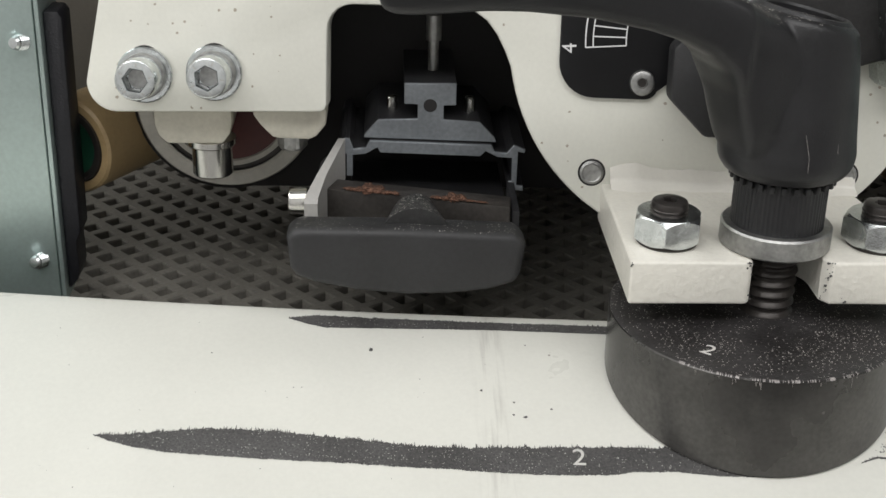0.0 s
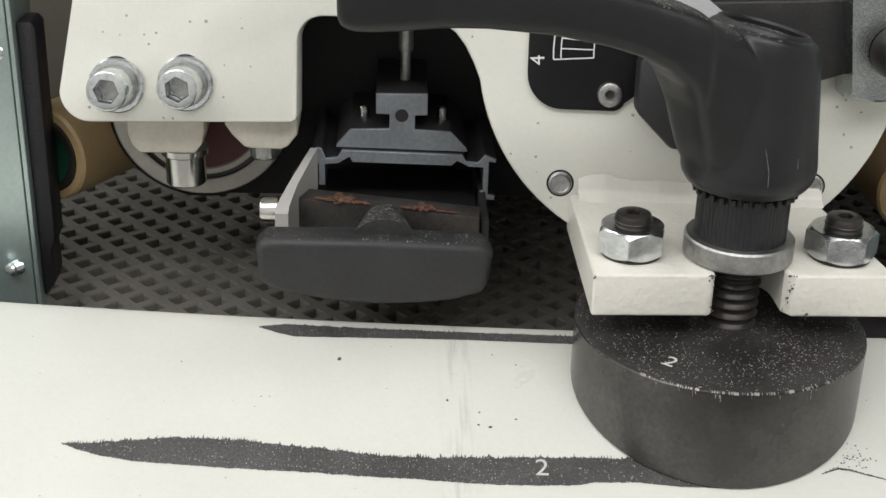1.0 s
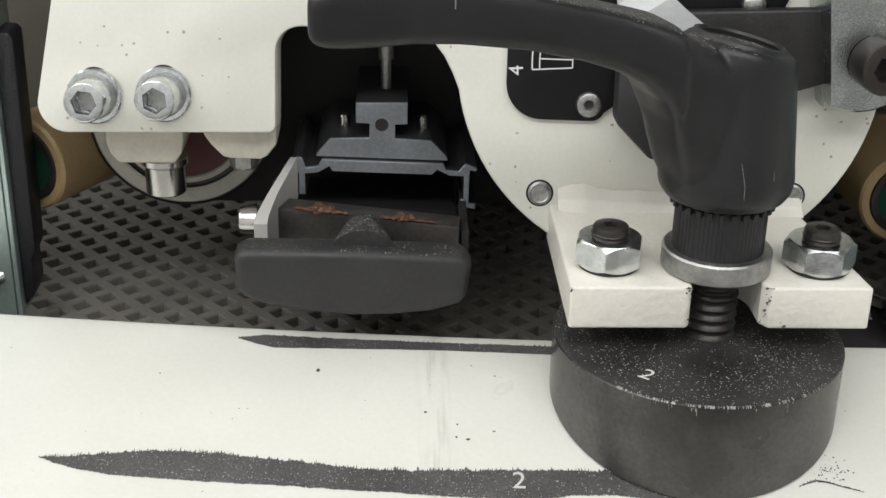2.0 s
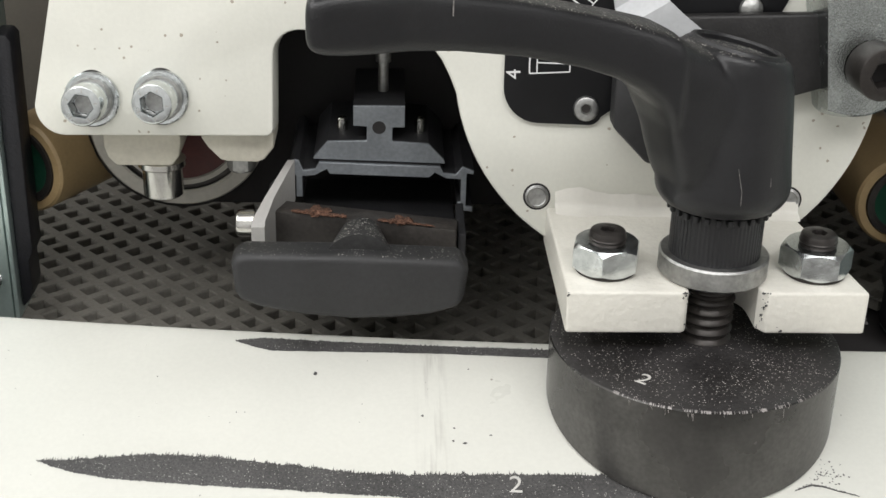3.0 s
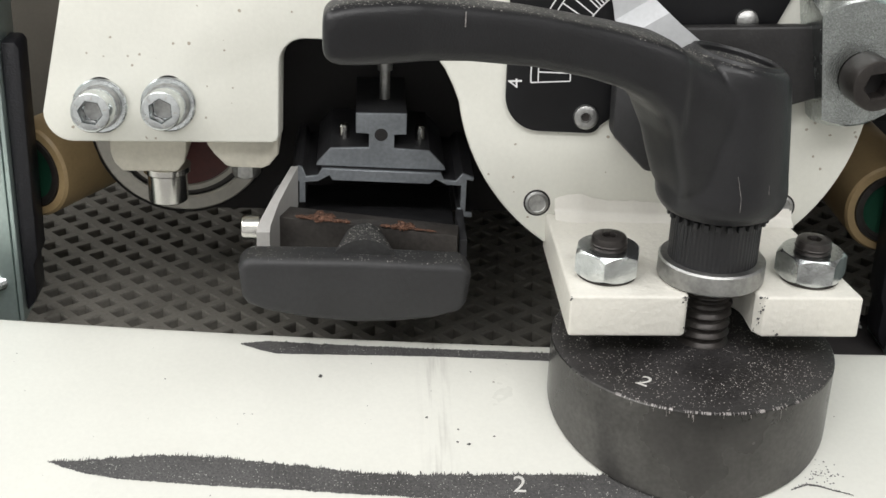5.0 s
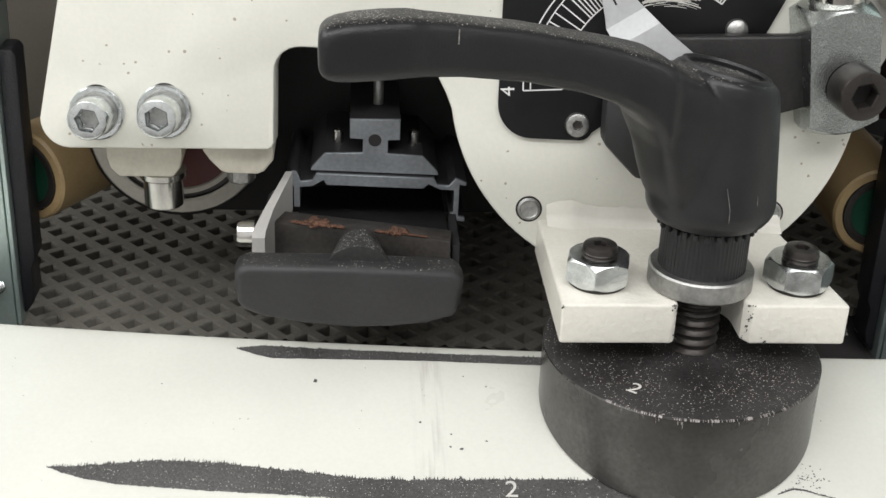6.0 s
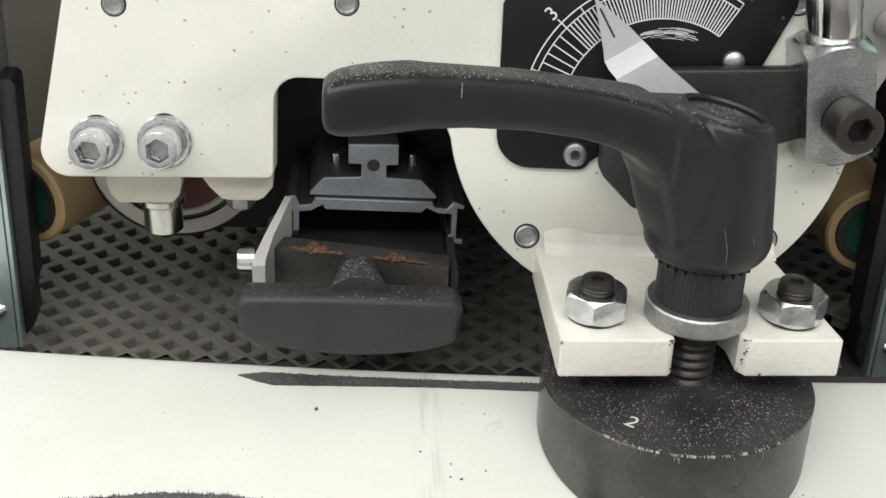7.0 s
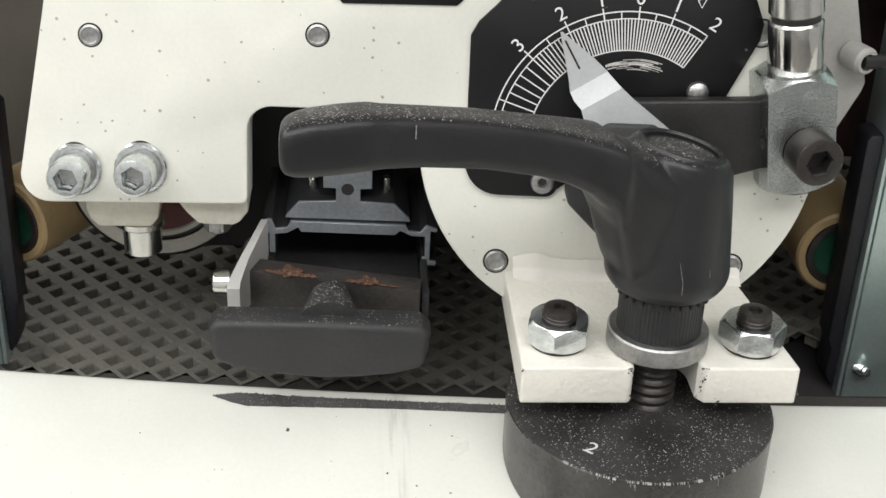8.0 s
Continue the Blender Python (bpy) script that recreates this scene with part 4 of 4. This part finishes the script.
def handle_unit():
    rail = [(-15.6, 73.5), (-14.6, 76.4), (-13.6, 76.9), (-12.6, 76.6), (-11.6, 73.9), (-8.4, 74.3), (-7.4, 76.2), (24.3, 75.2), (25.2, 73.4), (28.4, 73.1), (30.2, 75.3), (33.2, 74.1),
            (33.0, 73.2), (31.3, 73.5), (31.2, 64.1), (33, 63.9), (33, 62.6), (29, 63), (29, 65.2), (29.9, 65.2), (29.8, 71.8), (26, 72), (22.8, 73.6), (21.4, 72.2), (-4.6, 73.0), (-5.4, 74.4), (-8.5, 72.6),
            (-11.8, 72.3), (-11.8, 66.5), (-13.4, 66.5), (-13.4, 72.5)]
    # Rail and slide are dark behind their paler front ends.
    r = part("rail", prism(rail, 359, 520), ALU_DARK, unit, "dark aluminium rail")
    part("rail_end", prism(rail, 358, 359.05, 0.12, 1), ALU, r, "pale rail end")
    block = [(-9, 76.4), (-8.6, 77.4), (-5.2, 81.3), (5, 81.6), (5, 85.5), (1.5, 85.7), (1.5, 91.1), (14.9, 91.2), (14.9, 85.4), (11.7, 85.3), (11.7, 81.4), (21.2, 80.8), (25.2, 76.6), (25.6, 75.4)]
    b = part("tee_block", prism(block, 361, 470), ALU_DARK, unit, "dark tee-shaped slide")
    part("tee_end", prism(block, 360, 361.05, 0.15, 1), ALU, b, "grey end face")
    # No hole is cut; a flat dark disc shows the shade in it.
    part("bore", prism([(8.2 + 1.75 * math.cos(2 * math.pi * k / 24), 85.3 + 1.75 * math.sin(2 * math.pi * k / 24)) for k in range(24)], 359.93, 361), DARK, b, "flat dark disc for the shade in a threaded bore")
    for x in (-1.6, 18.9):
        part("stop_screw", lathe([(0, 80), (1.45, 80), (1.45, 84.6), (1.1, 85.0), (0.7, 85.0), (0.7, 84.2), (0, 84.2)], 24), CHROME, b, "small bright screw", at(x, 369, 0))
    rod = part("rod", lathe([(0, 91), (1.4, 91), (1.4, 99), (2.0, 99.2), (2.0, 106), (1.2, 106.4), (1.2, 135), (0, 135)], 24), ZINC_DULL, b, "thin steel rod", at(9.2, 373, 0))
    bk = slab([(-19.4, 344.6), (27.8, 336.3), (28.6, 343.5), (-17.6, 352)], 46, 67.6, 0.5, 2)
    for v in bk.verts:
        v.co.z += -0.03 * (v.co.x - 4)
    s = part("steel_block", bk, BLOCK_STEEL, unit, "dark rolled steel block with rust on its edge")
    rnd = random.Random(11)
    for x, w, d, h, deep in ((-7.2, 2.2, 1.7, 0.7, 1.6), (-5.2, 1.5, 1.2, 0.6, 1.8), (-8.8, 1.3, 0.8, 0.5, 1.0), (-11.2, 2.4, 0.6, 0.3, 0.4), (-3.0, 1.7, 0.6, 0.4, 0.3), (-6.0, 2.2, 0.7, 0.4, 0.3), (-0.8, 1.2, 0.6, 0.3, 0.3),
                           (13.6, 1.6, 1.3, 0.7, 1.3), (15.6, 1.3, 1.0, 0.5, 1.9), (11.6, 1.3, 0.6, 0.4, 0.4), (13.8, 2.0, 0.6, 0.3, 0.2), (17.6, 1.6, 0.4, 0.2, 0.3), (9.6, 1.4, 0.5, 0.3, 0.3), (20.5, 1.5, 0.3, 0.2, 0.2)):
        bm = bmesh.new()
        bmesh.ops.create_icosphere(bm, subdivisions=3, radius=1)
        d *= 1.5
        for v in bm.verts:
            k = 1 + 0.6 * noise.noise(v.co * 2.2 + Vector((x, 0, 0))) + 0.35 * noise.noise(v.co * 6 + Vector((0, x, 0)))
            v.co = Vector((v.co.x * w * k, v.co.y * d * k, v.co.z * h * k))
        yy = 344.6 - 0.176 * (x + 19.4)
        part("rust_scale", bm, RUST, s, "flaking brown rust", at(x, yy + deep, 68.1 - 0.03 * (x - 4), 0, 1.7, -10.0), sharp=25)
    st = bmesh.new()
    secs = [(335.6, -23.2, -19.9, 57, 67.6), (337.0, -23.0, -19.7, 57, 69.0), (344, -20.4, -18.0, 58, 72.2), (352, -17.2, -15.2, 60, 75.6), (357.9, -15.5, -13.7, 66, 76.9)]
    rows = [[st.verts.new(q) for q in ((a, y, lo), (b, y, lo), (b, y, hi), (a, y, hi))] for y, a, b, lo, hi in secs]
    for a, b in zip(rows, rows[1:]):
        for k in range(4):
            st.faces.new((a[k], a[(k + 1) % 4], b[(k + 1) % 4], b[k]))
    st.faces.new(rows[0])
    st.faces.new(rows[-1])
    bevel_sharp(st, 0.4, 2, 50)
    part("side_strap", st, NYLON, unit, "pale plastic side strap")
    # Added dark block; it stands in for the black recess under the rail.
    part("recess_shade", slab([(-12.5, 346), (28.4, 344), (28.4, 386), (-12.5, 386)], 46, 60.5, 0.4), ALU_DARK, unit, "added dark block for the shade in the recess under the rail")
    part("right_strap", prism([(338, 48), (338, 65), (356, 66), (356, 48)], -1, 1, 0.3), ALU_DARK, unit, "dark side strap", at(29.4, 0, 0, 0, 0, 90))
    sc = part("side_screw", socket_head(3.5, 4.6, 3.0, 2.0), CHROME, unit, "bright knurled socket screw", at(-22.8, 341.5, 66.2, 0, -90, 0))
    part("cable_stub", lathe([(0, 0), (1.4, 0), (1.4, 8), (0.6, 9.5), (0, 9.5)], 16), ALU_DARK, unit, "frayed dark cable end", at(-20.2, 354, 63.5, 0, 12, 0))
    # the handle
    out = [(-25.6, 58.4), (-24.2, 56.4), (-19.8, 54.5), (-9, 52.4), (2, 51.4), (12, 51.7), (21, 52.7), (27.2, 54.6), (29.0, 56.2), (30.0, 64.4), (29.2, 66.3), (27, 67.4), (2, 68.4), (-23, 68.6), (-25.5, 67.8), (-26.3, 66)]
    h = part("pull_handle", prism([(x, z + 0.6) for x, z in out], 316, 325.5, 2.2, 4), GREY_DUSTED, unit, "dark grey plastic pull handle", sharp=50)
    part("handle_hub", lathe([(0, -3), (8.8, -3), (8.0, 1), (7.0, 5), (6.1, 9), (5.3, 12.3), (3.9, 14.4), (0, 15.2)], 40), HUB_DUSTED, h, "dusty conical hub", at(4, 323.6, 64.4, -86, 0, 0))


handle_unit()


# ---- rollers and wheel on the machine bed ----
def roller(x, y, z, r, turn):
    ob = thing("roller", "tan polyurethane roller with a green end cap", "roller", at(x, y, z, 90, 0, turn), group="feed rollers")
    part("sleeve", lathe([(r * 0.78, -1), (r * 0.8, 0), (r * 0.95, 0), (r, -0.8), (r, -110), (0, -110)], 64), TAN, ob)
    part("ring", lathe([(r * 0.6, -0.6), (r * 0.61, 0.1), (r * 0.68, 0.1), (r * 0.69, 0.4), (r * 0.77, 0.4), (r * 0.79, -0.6)], 48), OXIDE, ob, "dark ring")
    part("end_cap", lathe([(0, -0.9), (r * 0.5, -0.9), (r * 0.57, -0.5), (r * 0.61, -0.3), (r * 0.62, -1.2)], 48), GREEN, ob, "green end cap")
    return ob


roller(-86.5, 368, 70.6, 13.0, -30)
roller(153.0, 368, 62.2, 13.2, 0)


def wheel():
    w = thing("belt_wheel", "grey wheel with a dark red core behind the plate", "wheel", at(-45.6, 373, 81.5, 90, 0, 0))
    part("rim", lathe([(19.6, 0), (20.2, 0.4), (23.4, 0.4), (23.9, -0.2), (23.9, -14), (0, -14)], 72), RIM, w)
    part("tread_edge", lathe([(23.9, 0.0), (24.7, -0.4), (24.7, -12)], 72), STEEL, w, "dark tread")
    part("groove", lathe([(18.2, -1.2), (19.8, -1.2)], 72), OXIDE, w, "dark groove")
    part("inner_ring", lathe([(16.4, -0.6), (16.7, 0.1), (18.0, 0.1), (18.3, -1.2)], 72), RIM, w, "grey inner ring")
    part("core", lathe([(0, -0.8), (16.6, -0.8)], 64), MAROON, w, "dark red core")


wheel()


# ---- side panels with their black strips ----
def side_panel(x_edge, sign, top, foot, screws):
    p = thing("machine_guard", "galvanised sheet guard edged with a black strip", "machine guard", group="sheet guards")
    x2 = x_edge + sign * 130
    a, b = min(x_edge, x2), max(x_edge, x2)
    part("sheet", prism([(a, foot), (b, foot), (b, 190), (a, 190)], 353, 355.5, 0.5), SHEET, p)
    e = x_edge - sign * 0.2
    part("edge_fold", prism([(min(e, e - sign * 1.2), foot), (max(e, e - sign * 1.2), foot), (max(e, e - sign * 1.2), 190), (min(e, e - sign * 1.2), 190)], 353.4, 372, 0.3), SHEET, p, "bright folded edge")
    strip = [(1.6, foot + 2), (4.0, foot + 5), (4.8, foot + 8), (4.6, foot + 16), (5.9, foot + 19), (6.1, top - 18), (6.2, top - 1.5), (5.2, top), (1.6, top)]
    part("black_strip", prism([(x_edge - sign * q, z) for q, z in strip], 356, 366, 0.7), STRIP, p, "black strip")
    for sx, sz in screws:
        s = part("screw_tip", thread(2.0, -1, 2.8, 0.8, 1.7, 24), ZINC, p, "zinc screw tip", at(sx, 352.8, sz, 80, 0, 25 * sign))
        part("tip_cone", lathe([(1.75, 2.8), (1.3, 3.4), (0, 3.5)], 24), ZINC, s)


side_panel(-89.2, -1, 109.8, 32, ((-93.2, 44.2), (-92.4, 102.8)))
side_panel(155.4, 1, 105.2, 21, ((159.1, 31.9),))
